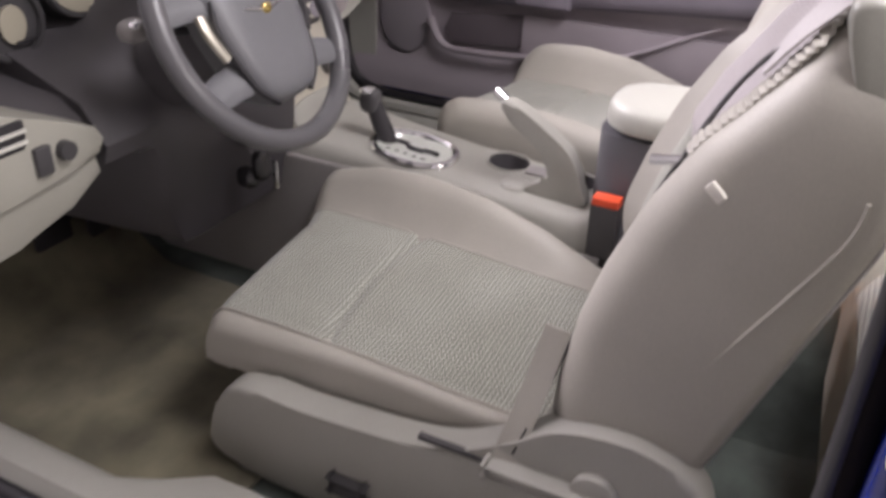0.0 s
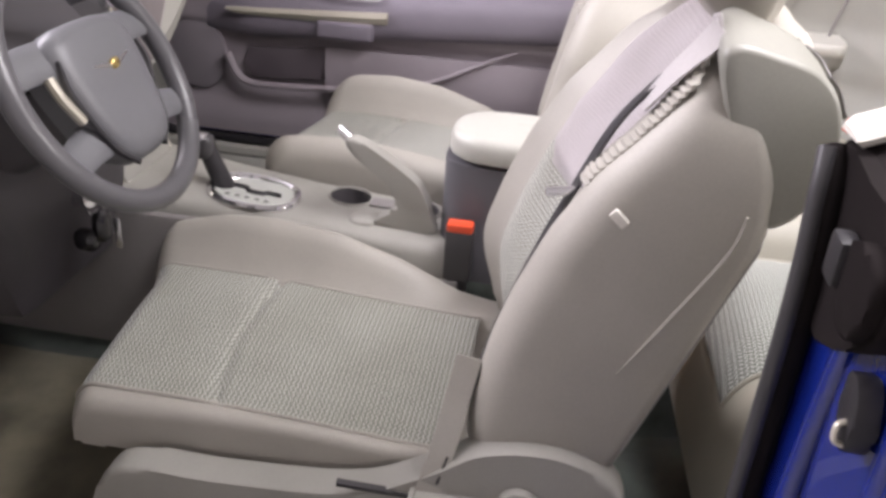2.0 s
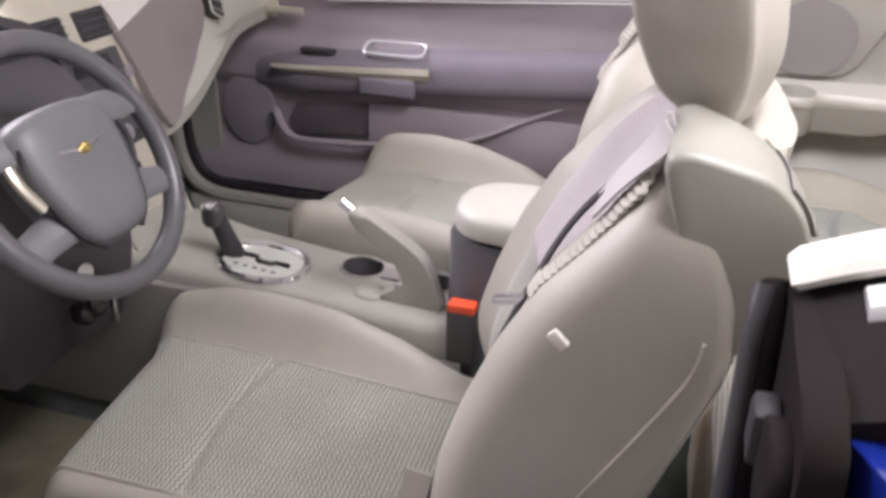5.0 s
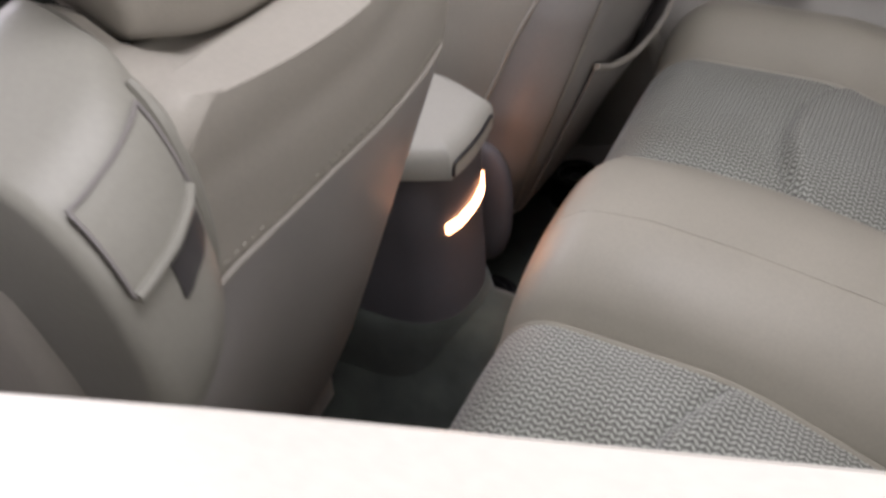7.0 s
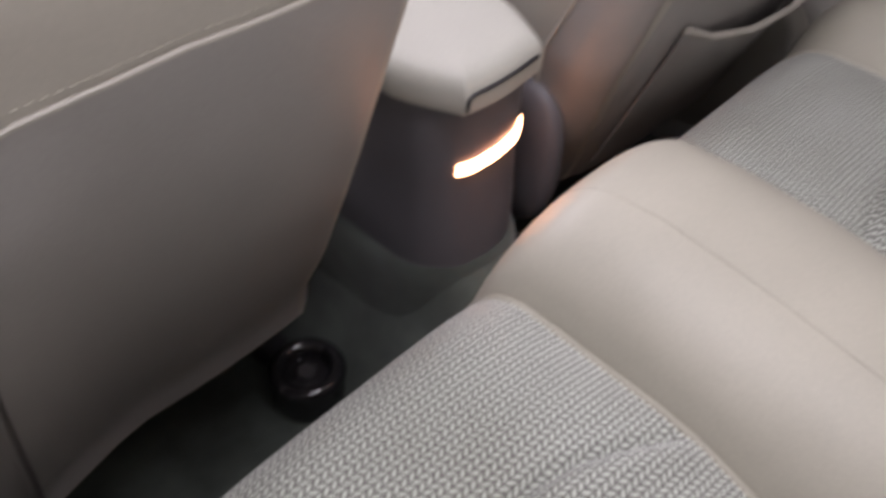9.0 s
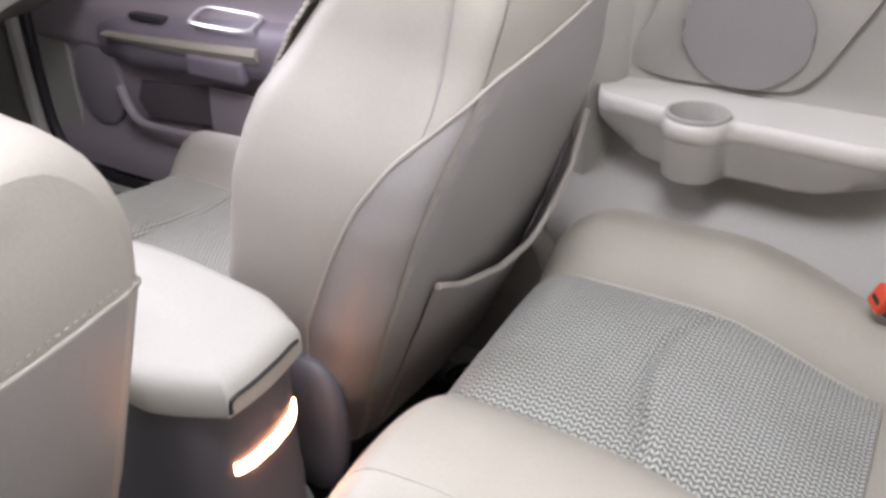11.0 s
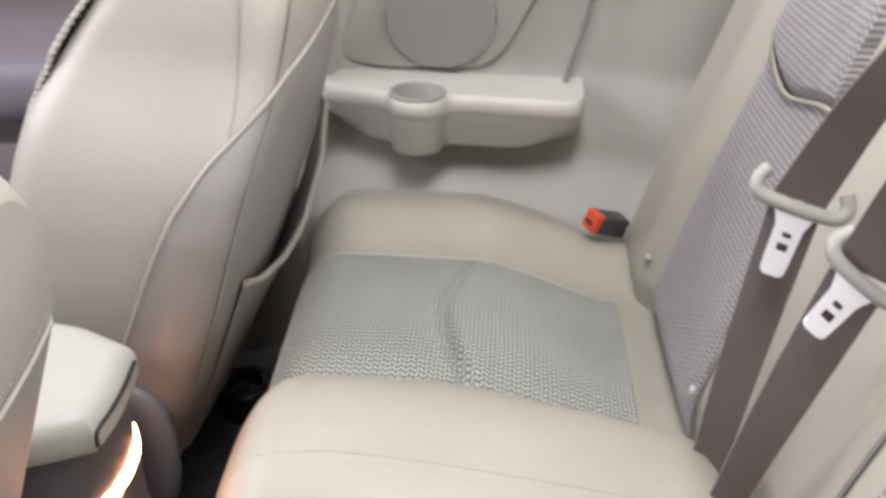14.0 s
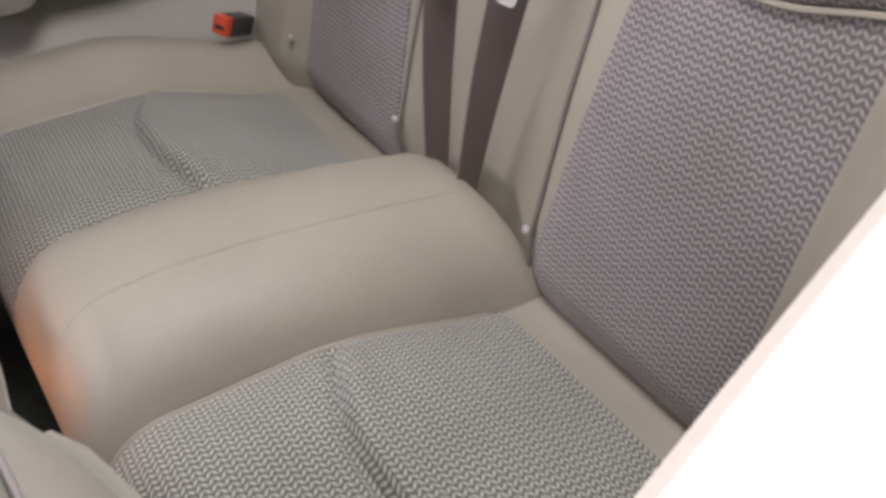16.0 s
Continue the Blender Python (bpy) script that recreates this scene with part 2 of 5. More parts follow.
def box(x0, x1, y0, y1, z0, z1, bevel=0.004, seg=2, bm=None, m=None):
    new_bm = bmesh.new()
    bmesh.ops.create_cube(new_bm, size=1)
    for v in new_bm.verts:
        v.co = Vector((lerp(x0, x1, v.co.x + 0.5), lerp(y0, y1, v.co.y + 0.5), lerp(z0, z1, v.co.z + 0.5)))
    if bevel:
        bmesh.ops.bevel(new_bm, geom=new_bm.edges[:], offset=bevel, segments=seg, affect="EDGES", profile=0.6)
    if m is not None:
        bmesh.ops.transform(new_bm, matrix=m, verts=new_bm.verts)
    return join(bm, new_bm)


def join(bm, other):
    if bm is None:
        return other
    me = bpy.data.meshes.new("tmp")
    other.to_mesh(me)
    other.free()
    bm.from_mesh(me)
    bpy.data.meshes.remove(me)
    return bm


def prism(outline, axis, a, b, bevel=0.004, seg=2):
    """A plate with the given outline (in the two other axes, in order) from a to b along axis."""
    bm = bmesh.new()
    def at(p, w):
        return Vector((w, *p)) if axis == "x" else Vector((p[0], w, p[1])) if axis == "y" else Vector((*p, w))
    lo, hi = [bm.verts.new(at(p, a)) for p in outline], [bm.verts.new(at(p, b)) for p in outline]
    n = len(outline)
    f0, f1 = bm.faces.new(lo), bm.faces.new(hi)
    for i in range(n):
        bm.faces.new((lo[i], lo[(i + 1) % n], hi[(i + 1) % n], hi[i]))
    if bevel:
        rim = list(set(f0.edges) | set(f1.edges))
        bmesh.ops.bevel(bm, geom=rim, offset=bevel, segments=seg, affect="EDGES", profile=0.6)
    return bm


def round2(points, n=5, closed=True):
    return [(p.x, p.y) for p in smooth([(x, y, 0) for x, y in points], n, closed)]


def oval(cx, cy, rx, ry, n=28, power=2.0):
    out = []
    for k in range(n):
        a = 2 * math.pi * k / n
        c, s = math.cos(a), math.sin(a)
        out.append((cx + rx * math.copysign(abs(c) ** (2 / power), c), cy + ry * math.copysign(abs(s) ** (2 / power), s)))
    return out


def sheet(fn, us, vs, thick=0.004, down=Vector((0, 0, -1))):
    """A sheet with thickness over fn(u, v)."""
    bm = bmesh.new()
    top = [[bm.verts.new(fn(u, v)) for u in us] for v in vs]
    low = [[bm.verts.new(Vector(fn(u, v)) + down * thick) for u in us] for v in vs]
    nu, nv = len(us), len(vs)
    for j in range(nv - 1):
        for i in range(nu - 1):
            bm.faces.new((top[j][i], top[j][i + 1], top[j + 1][i + 1], top[j + 1][i]))
            bm.faces.new((low[j][i], low[j + 1][i], low[j + 1][i + 1], low[j][i + 1]))
    for j in range(nv - 1):
        for i in (0, nu - 1):
            bm.faces.new((top[j][i], top[j + 1][i], low[j + 1][i], low[j][i]))
    for i in range(nu - 1):
        for j in (0, nv - 1):
            bm.faces.new((top[j][i], top[j][i + 1], low[j][i + 1], low[j][i]))
    return bm


def frange(a, b, n):
    return [lerp(a, b, i / n) for i in range(n + 1)]


def dense_ends(a, b, n):
    """Steps from a to b, closer together at both ends."""
    return [lerp(a, b, 0.5 - 0.5 * math.cos(math.pi * i / n)) for i in range(n + 1)]


def edge_drop(d, r):
    """How far a rounded edge of radius r has fallen at the distance d from it."""
    d = clamp(d, 0, r)
    return r - math.sqrt(max(0.0, r * r - (r - d) ** 2))


def blob(cx, cy, cz, rx, ry, rz, power=3.0, nu=28, nv=18, bm=None, taper=0.0):
    """A closed rounded form between ball and box."""
    b2 = bmesh.new()
    loops = []
    p = 2 / power
    f = lambda c: math.copysign(abs(c) ** p, c)
    for j in range(1, nv):
        phi = -math.pi / 2 + math.pi * j / nv
        k = 1 + taper * f(math.sin(phi))
        loops.append([(cx + rx * k * f(math.cos(phi)) * f(math.cos(2 * math.pi * i / nu)), cy + ry * k * f(math.cos(phi)) * f(math.sin(2 * math.pi * i / nu)), cz + rz * f(math.sin(phi))) for i in range(nu)])
    loft(b2, loops)
    return join(bm, b2)


# ---- the hall round the car ----
solid("hall_floor", box(-5, 5, -6, 6, -0.42, -0.32, 0), CONCRETE, "bare grey concrete floor under the car", "floor", kind="structure")
solid("hall_ceiling", box(-5, 5, -6, 6, 2.9, 3.0, 0), PLASTER, "plain white ceiling over the car", "ceiling", kind="structure")
for nm, b in (("wall_north", (-5, 5, 6, 6.1)), ("wall_south", (-5, 5, -6.1, -6)), ("wall_east", (5, 5.1, -6, 6)), ("wall_west", (-5.1, -5, -6, 6))):
    solid(nm, box(*b, -0.4, 3.0, 0), PLASTER, "plain pale hall wall", "wall", kind="structure")


# ---- car floor, tunnel and sills ----
def floor_z(x, y):
    tunnel = 0.24 * math.exp(-((x / 0.12) ** 4)) * lerp(0.55, 1.0, sstep(0.2, -0.2, y))
    rise = 0.10 * sstep(-0.42, -0.60, y) * (1 - math.exp(-((x / 0.18) ** 4))) + 0.22 * sstep(0.95, 1.25, y)
    bump = 0.004 * noise.noise(Vector((x * 9, y * 9, 0)))
    return 0.03 + tunnel + rise + bump


solid("car_floor", sheet(lambda u, v: (u, v, floor_z(u, v)), frange(-0.84, 0.76, 64), frange(-1.15, 1.35, 70), 0.01), CARPET,
      "dark green-grey carpet over the car floor and tunnel", "carpet", kind="structure")


def mat_z(x, y):
    return floor_z(x, y) + 0.012 + 0.004 * noise.noise(Vector((x * 14, y * 14, 3)))


solid("floor_mat", sheet(lambda u, v: (u, v, mat_z(u, v)), frange(-0.775, -0.20, 28), frange(0.36, 1.12, 34), 0.009), MAT,
      "worn olive-brown carpet mat in the driver footwell", "floor mat")

# driver sill: a pale step plate with a rounded inner edge and a dark seal outside
sill = thing("door_sill", (-0.84, 0.2, 0.02), "stone moulded plastic step plate on the driver door sill", "door sill")
sill_loops = []
for y in frange(-0.40, 1.15, 24):
    e = 0.075 * sstep(0.50, 0.36, y)
    sill_loops.append([(-0.79 + e, y, 0.02), (-0.795 + e, y, 0.075), (-0.81 + e, y, 0.11), (-0.83 + e * 0.8, y, 0.122), (-0.87, y, 0.12), (-0.888, y, 0.10), (-0.89, y, 0.02)])
part("step_plate", loft(bmesh.new(), sill_loops), PLASTIC, sill)
part("seal", tube([(-0.905, y, 0.10) for y in frange(-0.36, 1.15, 8)], 0.016, 10), BLACK, sill, "black rubber door seal")
solid("sill_beam", box(-0.965, -0.92, -0.4, 1.3, -0.20, 0.09, 0.012), BLUE, "blue painted outer sill under the door opening", "car body", kind="structure")
solid("underbody", box(-0.92, 0.92, -1.6, 1.5, -0.32, 0.005, 0.02), BLACK, "dark underbody of the car", "underbody", kind="structure")


# ---- front seats ----
REC = radians(19)
SR, CR = math.sin(REC), math.cos(REC)


def front_seat(s, cx, dy, dz, driver):
    """s: -1 where the outer side lies towards -x. lx runs from the inner (negative) to the outer side."""
    seat = thing("car_seat", (cx, 0.1 + dy, 0.03),
                 "stone-grey vinyl driver seat with woven cloth centre, reclined" if driver else "stone-grey vinyl passenger seat with cloth centre and map pocket",
                 "car seat", "front seats")
    X = lambda lx: cx + s * lx

    # cushion
    HI, HO, Y0, ZB = 0.262, 0.207 if driver else 0.243, -0.12 + dy, 0.20 + dz
    insert_half = 0.168 if driver else 0.158
    Y1 = 0.50 + dy

    def front(lx):
        return Y1 + 0.022 - (0.06 if driver and lx > 0 else 0.028 if driver else 0.055) * (abs(lx) / 0.26) ** 4 + (0.03 * sstep(0.1, 0.2, -lx))

    def top(lx, y):
        yy = y - dy
        z = 0.270 + dz + 0.022 * sstep(-0.1, 0.4, yy) + 0.02 * clamp(-lx / 0.15, -0.6, 1)
        inner = curve1([(-0.12, 0.0), (-0.03, 0.15), (0.08, 0.62), (0.2, 0.92), (0.32, 1.0), (0.42, 0.92), (0.5, 0.7)], yy)
        tall = 0.095 if driver else 0.05
        z += tall * inner * sstep(0.15, 0.225, -lx)
        z += (0.03 * sstep(0.5, 0.1, yy) + 0.006 if driver else 0.105 * inner) * sstep(0.15, 0.215, lx)
        return z

    def skin(lx, y):
        d = (HO - lx) if lx > 0 else (HI + lx)
        z = top(lx, y) - edge_drop(d, 0.03 if driver and lx > 0 else 0.05)
        z -= 1.25 * edge_drop(front(lx) - y, 0.042 if driver else 0.06)
        return max(z, ZB)

    loops = []
    xs = dense_ends(-HI, HO, 38)
    for k in range(35):
        f = math.sin(math.pi / 2 * k / 34)
        loops.append([(X(-HI), lerp(Y0, front(-HI), f), ZB)] + [(X(lx), lerp(Y0, front(lx), f), skin(lx, lerp(Y0, front(lx), f)) - 0.012 * sstep(0.152, 0.135, abs(lx)) * sstep(0.99, 0.97, f)) for lx in xs] + [(X(HO), lerp(Y0, front(HO), f), ZB)])
    part("cushion", loft(bmesh.new(), loops), VINYL, seat)
    part("cushion_front", loft(bmesh.new(), [[(X(lx), front(lx) - 0.012, ZB - 0.010), (X(lx), front(lx) - 0.004, ZB + 0.004), (X(lx), front(lx) - 0.05, ZB + 0.004), (X(lx), front(lx) - 0.05, ZB - 0.010)] for lx in frange(-HI + 0.006, HO - 0.006, 26)]), VINYL, seat)

    def insert_pt(lx, f):
        y = lerp(Y0 + 0.04, front(lx) - 0.003, f)
        puff = 0.006 * (1 - (abs(lx) / 0.17) ** 4)
        groove = 0.010 * math.exp(-((y - dy - 0.285 - 0.02 * (1 - (lx / 0.16) ** 2)) / 0.008) ** 2)
        return (X(lx), y, skin(lx, y) + 0.0025 + puff - groove)

    fs = [math.sin(math.pi / 2 * k / 80) for k in range(81)]
    part("cushion_insert", sheet(insert_pt, frange(-0.158, insert_half, 26), fs, 0.006), CLOTH, seat, "grey woven cloth seat centre", uv=lambda c: (c.x, c.y))
    for lx in (-0.158, insert_half):
        part("piping", tube([Vector(insert_pt(lx, f)) for f in fs[::3]], 0.0032, 6), VINYL, seat)

    # base shell
    shell = round2([(0.43, 0.06), (0.435, 0.16), (0.385, 0.222), (0.25, 0.225), (0.05, 0.245), (-0.06, 0.30), (-0.14, 0.355), (-0.24, 0.365), (-0.32, 0.32), (-0.33, 0.20), (-0.28, 0.10), (0.1, 0.055)], 5)
    shell = [(a + dy, b + dz * 0.8) for a, b in shell]
    for lo, hi, lab in ((0.215, 0.268, "outer"), (-0.245, -0.22, "inner")):
        side = part("side_cover", prism(shell if lab == "outer" else [(max(a, -0.05), min(b, 0.24 + dz)) for a, b in shell], "x", X(lo), X(hi), 0.012, 3), PLASTIC, seat)
        if driver and lab == "outer":
            part("recliner_lever", box(X(0.262), X(0.288), -0.20, -0.05, 0.262, 0.280, 0.008, 3), PLASTIC, side, "stone plastic recliner lever")
            part("pivot_cap", prism(oval(-0.19, 0.28, 0.03, 0.03), "x", X(0.263), X(0.281), 0.004), PLASTIC, side)
            part("power_switch", box(X(0.262), X(0.279), 0.15, 0.205, 0.105, 0.13, 0.008, 3), PLASTIC_DARK, side, "black power seat switch")
            part("cover_seam", box(X(0.264), X(0.2705), -0.115, 0.06, 0.262, 0.268, 0.002), PLASTIC_DARK, side)
    part("under_frame", box(cx - 0.14, cx + 0.14, -0.12 + dy, Y1 - 0.14, 0.07, ZB + 0.01, 0.01), PLASTIC_DARK, seat)
    for lx in (-0.20, 0.20):
        part("rail", box(X(lx) - 0.02, X(lx) + 0.02, -0.24 + dy, 0.42, 0.028, 0.07, 0.004), BLACK, seat, "black steel seat rail")
        ry = -0.200 + dy
        cap = part("rail_cap", tube([(X(lx) + 0.043 * math.cos(a), ry + 0.043 * math.sin(a), 0.084) for a in frange(0, 2 * math.pi * 27 / 28, 27)], 0.012, 10, True), GLOSSBLACK, seat, "glossy black rail end cap")
        part("cap_base", prism(oval(X(lx), ry, 0.052, 0.052), "z", 0.03, 0.080, 0.004), GLOSSBLACK, cap)
        part("bolt", prism(oval(X(lx), ry, 0.014, 0.014, 6), "z", 0.078, 0.086, 0.002), PLASTIC_DARK, cap)

    # backrest: sections up the recline, rear face at t = 0, thickness forward
    bz = 0.0 if driver else 0.02
    L = 0.70
    rear_keys = [(0, -0.232), (0.1, -0.268), (0.25, -0.318), (0.4, -0.370), (0.5, -0.405), (0.6, -0.432), (0.70, -0.452)] if driver else [(-0.03, -0.288), (0, -0.30), (0.1, -0.335), (0.25, -0.385), (0.4, -0.43), (0.5, -0.458), (0.6, -0.478), (0.7, -0.49)]
    rear_y = lambda q: curve1(rear_keys, q)

    def P(lx, q, t):
        skew = 0.05 * sstep(0.02, 0.21, lx) * sstep(0.57, 0.40, q) * sstep(0.12, 0.03, t) if driver else 0.0
        if driver:
            skew -= 0.018 * sstep(0.50, 0.58, q) * sstep(0.14, 0.20, lx) * sstep(0.12, 0.03, t)
            skew -= 0.048 * sstep(0.05, -0.14, lx) * sstep(0.05, 0.12, t) * sstep(0.02, 0.18, q) * sstep(0.69, 0.55, q)
        sink = 0.062 * sstep(0.54, 0.70, q) * sstep(-0.20, -0.03, lx) * sstep(0.10, 0.05, t) if driver else 0.0
        return Vector((X(lx), rear_y(q) + t * 0.985 - skew, 0.275 + bz + 0.955 * q + 0.12 * t - sink))

    if driver:
        wi = lambda q: curve1([(0, 0.215), (0.08, 0.232), (0.25, 0.24), (0.50, 0.238), (0.55, 0.232), (0.59, 0.215), (0.62, 0.195), (0.65, 0.17), (0.675, 0.14), (0.692, 0.11), (0.70, 0.09)], q)
        wo = lambda q: curve1([(0, 0.235), (0.08, 0.242), (0.25, 0.238), (0.40, 0.228), (0.50, 0.222), (0.55, 0.216), (0.575, 0.205), (0.59, 0.192), (0.602, 0.172), (0.62, 0.16), (0.65, 0.15), (0.685, 0.13), (0.70, 0.11)], q)
    else:
        wi = lambda q: curve1([(0, 0.222), (0.08, 0.245), (0.2, 0.262), (0.36, 0.262), (0.42, 0.25), (0.46, 0.232), (0.50, 0.208), (0.54, 0.19), (0.61, 0.178), (0.66, 0.165), (0.685, 0.15), (0.70, 0.12)], q)
        wo = lambda q: curve1([(0, 0.215), (0.08, 0.232), (0.25, 0.243), (0.42, 0.243), (0.46, 0.232), (0.50, 0.215), (0.54, 0.195), (0.61, 0.178), (0.66, 0.165), (0.685, 0.15), (0.70, 0.12)], q)
    if driver:
        th = lambda q: curve1([(0, 0.115), (0.05, 0.15), (0.1, 0.165), (0.2, 0.182), (0.28, 0.186), (0.37, 0.182), (0.46, 0.165), (0.54, 0.13), (0.60, 0.108), (0.65, 0.095), (0.68, 0.08), (0.70, 0.055)], q)
    else:
        th = lambda q: curve1([(0, 0.16), (0.1, 0.23), (0.2, 0.247), (0.28, 0.255), (0.37, 0.265), (0.46, 0.265), (0.54, 0.24), (0.60, 0.21), (0.65, 0.18), (0.68, 0.15), (0.70, 0.11)], q)

    # how far the rear bows out along its middle
    bow = lambda q: 0.012 + (0.015 * sstep(0.05, 0.42, q) * sstep(0.66, 0.54, q) if driver else 0.0)

    def section(q):
        a, b, T = wi(q), wo(q), th(q)
        r = min(0.05, T * 0.42)
        pts = []
        for i in range(13):
            f = -1 + 2 * i / 12
            lx = f * ((b if f > 0 else a) - r * 0.6)
            pts.append((lx, -bow(q) * (1 - f * f)))
        for i in range(1, 6):
            an = -math.pi / 2 + math.pi / 2 * i / 6
            ro = 0.028 if driver else r
            pts.append((b - ro + ro * math.cos(an), ro + ro * math.sin(an)))
        for i in range(7):
            an = math.pi / 2 * i / 6
            pts.append((b - r + r * math.cos(an), T - r + r * math.sin(an)))
        for i in range(1, 16):
            f = 1 - 2 * i / 16
            lx = f * ((b if f > 0 else a) - r)
            dish = 0.042 * sstep(0.21, 0.13, abs(lx)) * lerp(1.0, 0.45, sstep(0.42, 0.62, q))
            pts.append((lx, T - dish))
        for i in range(7):
            an = math.pi / 2 + math.pi / 2 * i / 6
            pts.append((-(a - r) + r * math.cos(an), T - r + r * math.sin(an)))
        for i in range(1, 6):
            an = math.pi + math.pi / 2 * i / 6
            pts.append((-(a - r) + r * math.cos(an), r + r * math.sin(an)))
        return pts

    qs = [-0.035, -0.025, 0.0] + frange(0.03, 0.64, 30) + [0.655, 0.67, 0.682, 0.692, 0.70]
    back = part("backrest", loft(bmesh.new(), [[P(lx, q, t) for lx, t in section(q)] for q in qs]), VINYL, seat)

    def front_pt(lx, q):
        T = th(q) - 0.042 * sstep(0.21, 0.13, abs(lx)) * lerp(1.0, 0.45, sstep(0.42, 0.62, q))
        return P(lx, q, T + 0.003 + 0.006 * (1 - (abs(lx) / 0.15) ** 4))

    part("back_insert", sheet(front_pt, frange(-0.145, 0.145, 20), frange(0.06, 0.50, 34), 0.006, Vector((0, -1, 0))), CLOTH, seat, "grey woven cloth back centre", uv=lambda c: (c.x, c.z * 1.05))
    part("upper_insert", sheet(lambda u, q: front_pt(u * curve1([(0.36, 0.62), (0.40, 0.86), (0.45, 0.98), (0.62, 0.98), (0.68, 0.86)], q), q) + Vector((0, 0.026 * sstep(0.355, 0.40, q) * sstep(0.70, 0.62, q) * (1 - 0.95 * (abs(u) / 0.135) ** 4), 0)), frange(-0.135, 0.135, 20), frange(0.36, 0.66 if driver else 0.685, 30), 0.016, Vector((0, -1, 0))), PADCLOTH, seat, "pale woven cloth upper back pad", uv=lambda c: (c.x, c.z * 1.05))

    # ruched cloth edge beside the pad
    for side_s in ((1,) if driver else (1, -1)):
        def gather(u, q, side_s=side_s):
            w = wo(q) if side_s > 0 else wi(q)
            lx = lerp(min(0.128, w - 0.06), min(0.185, w - 0.010), u)
            fold = 0.0018 * (math.sin(2 * math.pi * (q + 0.004 * u) / 0.0085) + 0.3 * math.sin(2 * math.pi * q / 0.037)) * sstep(0, 0.2, u)
            return P(side_s * lx, q, th(q) - 0.018 + 0.026 * math.sin(math.pi * min(0.75, 0.15 + 0.6 * u)) + fold)
        part("ruched_strip", sheet(gather, frange(0, 1, 6), frange(0.44, 0.66, 130), 0.004, Vector((0, -1, 0))), VINYL, seat, "gathered vinyl edge beside the pad")

    # rear panel with its piped edge
    def rear_pt(lx, q, lift=0.002):
        w = wo(q) if lx > 0 else wi(q)
        lx = clamp(lx, 0.006 - wi(q), wo(q) - (0.012 if driver else 0.006))
        r = 0.028 if driver and lx > 0 else min(0.05, th(q) * 0.42)
        return P(lx, q, edge_drop(w - abs(lx), r) - bow(q) * (1 - min(1.0, abs(lx) / (w - (0.03 if driver else 0.0))) ** 2) - lift)

    if driver:
        lim = lambda lx: curve1([(-0.24, 0.49), (-0.21, 0.512), (-0.18, 0.518), (0.0, 0.525), (0.11, 0.512), (0.15, 0.49), (0.2, 0.42)], lx)
        us = [-0.232, -0.228, -0.22, -0.21] + frange(-0.195, 0.195, 20) + [0.21, 0.22, 0.226]
        part("back_panel", sheet(lambda u, v: rear_pt(u, lerp(-0.03, min(lim(u), 0.575 if abs(u) > 0.19 else 0.62), v)), us, frange(0, 1, 30), 0.005, Vector((0, 1, 0))), VINYL_SHADED, seat, "smooth vinyl rear panel, its shade put into a darker grey")
        inner = [rear_pt(-0.232, q, 0.002) for q in frange(0.02, lim(-0.232) - 0.02, 10)]
        part("piping", tube(inner + [rear_pt(u, lim(u), 0.002) for u in us if u < 0.2], 0.0022, 6), VINYL, seat, "raised stitched piping")
        line = smooth([rear_pt(u, lim(u) + 0.008, 0.0006) for u in us if -0.225 < u < 0.16], 5)
        stitches = bmesh.new()
        for a, b in list(zip(line, line[1:]))[::2]:
            tube([a, b], 0.0006, 5, bm=stitches)
        part("stitching", stitches, VINYL_REAR, seat, "pale stitching along the rear seam")
        outer = [P(wo(q) + 0.001, q, lerp(0.075, 0.03, (q - 0.1) / 0.36)) for q in frange(0.22, 0.46, 10)]
        part("piping", tube(smooth(outer, 3), lambda t: 0.0028 * clamp(0.25 + 3 * t, 0.0, 1.0), 6), VINYL, seat)
    else:
        # the rear panel wraps round the inner edge on to the side of the backrest
        def wrapped(w, q, lift=0.002):
            a, r = wi(q), 0.05
            d = r - a - w
            if d <= 0:
                return P(w, q, -0.012 * (1 - min(1.0, abs(w) / (a if w < 0 else wo(q))) ** 2) - lift + (edge_drop(wo(q) - w, r) if w > 0 else 0.0))
            if d < r * math.pi / 2:
                return P(r - a - (r + lift) * math.sin(d / r), q, r - (r + lift) * math.cos(d / r))
            return P(-a - lift, q, r + d - r * math.pi / 2)

        round_side = lambda q: curve1([(-0.04, 0.02), (0.0, 0.05), (0.08, 0.10), (0.2, 0.118), (0.31, 0.108), (0.39, 0.094), (0.45, 0.072), (0.50, 0.040), (0.525, 0.014)], q)
        seam_w = lambda q: 0.05 - wi(q) - round_side(q) if q < 0.525 else curve1([(0.525, -0.160), (0.54, -0.125), (0.55, -0.09), (0.58, 0.06), (0.60, 0.15)], q)
        part("back_panel", sheet(lambda u, v: wrapped(lerp(seam_w(lerp(-0.035, 0.60, v)), 0.20, u), lerp(-0.035, 0.60, v)), frange(0, 1, 34), frange(0, 1, 60), 0.004, Vector((0.7, 0.7, 0))), VINYL_SHADED, seat, "smooth vinyl rear panel, its shade put into a darker grey")
        part("piping", tube(smooth([wrapped(seam_w(q), q, 0.003) for q in frange(0.0, 0.60, 34)], 3), 0.0026, 6), VINYL, seat, "raised piping round the rear panel")
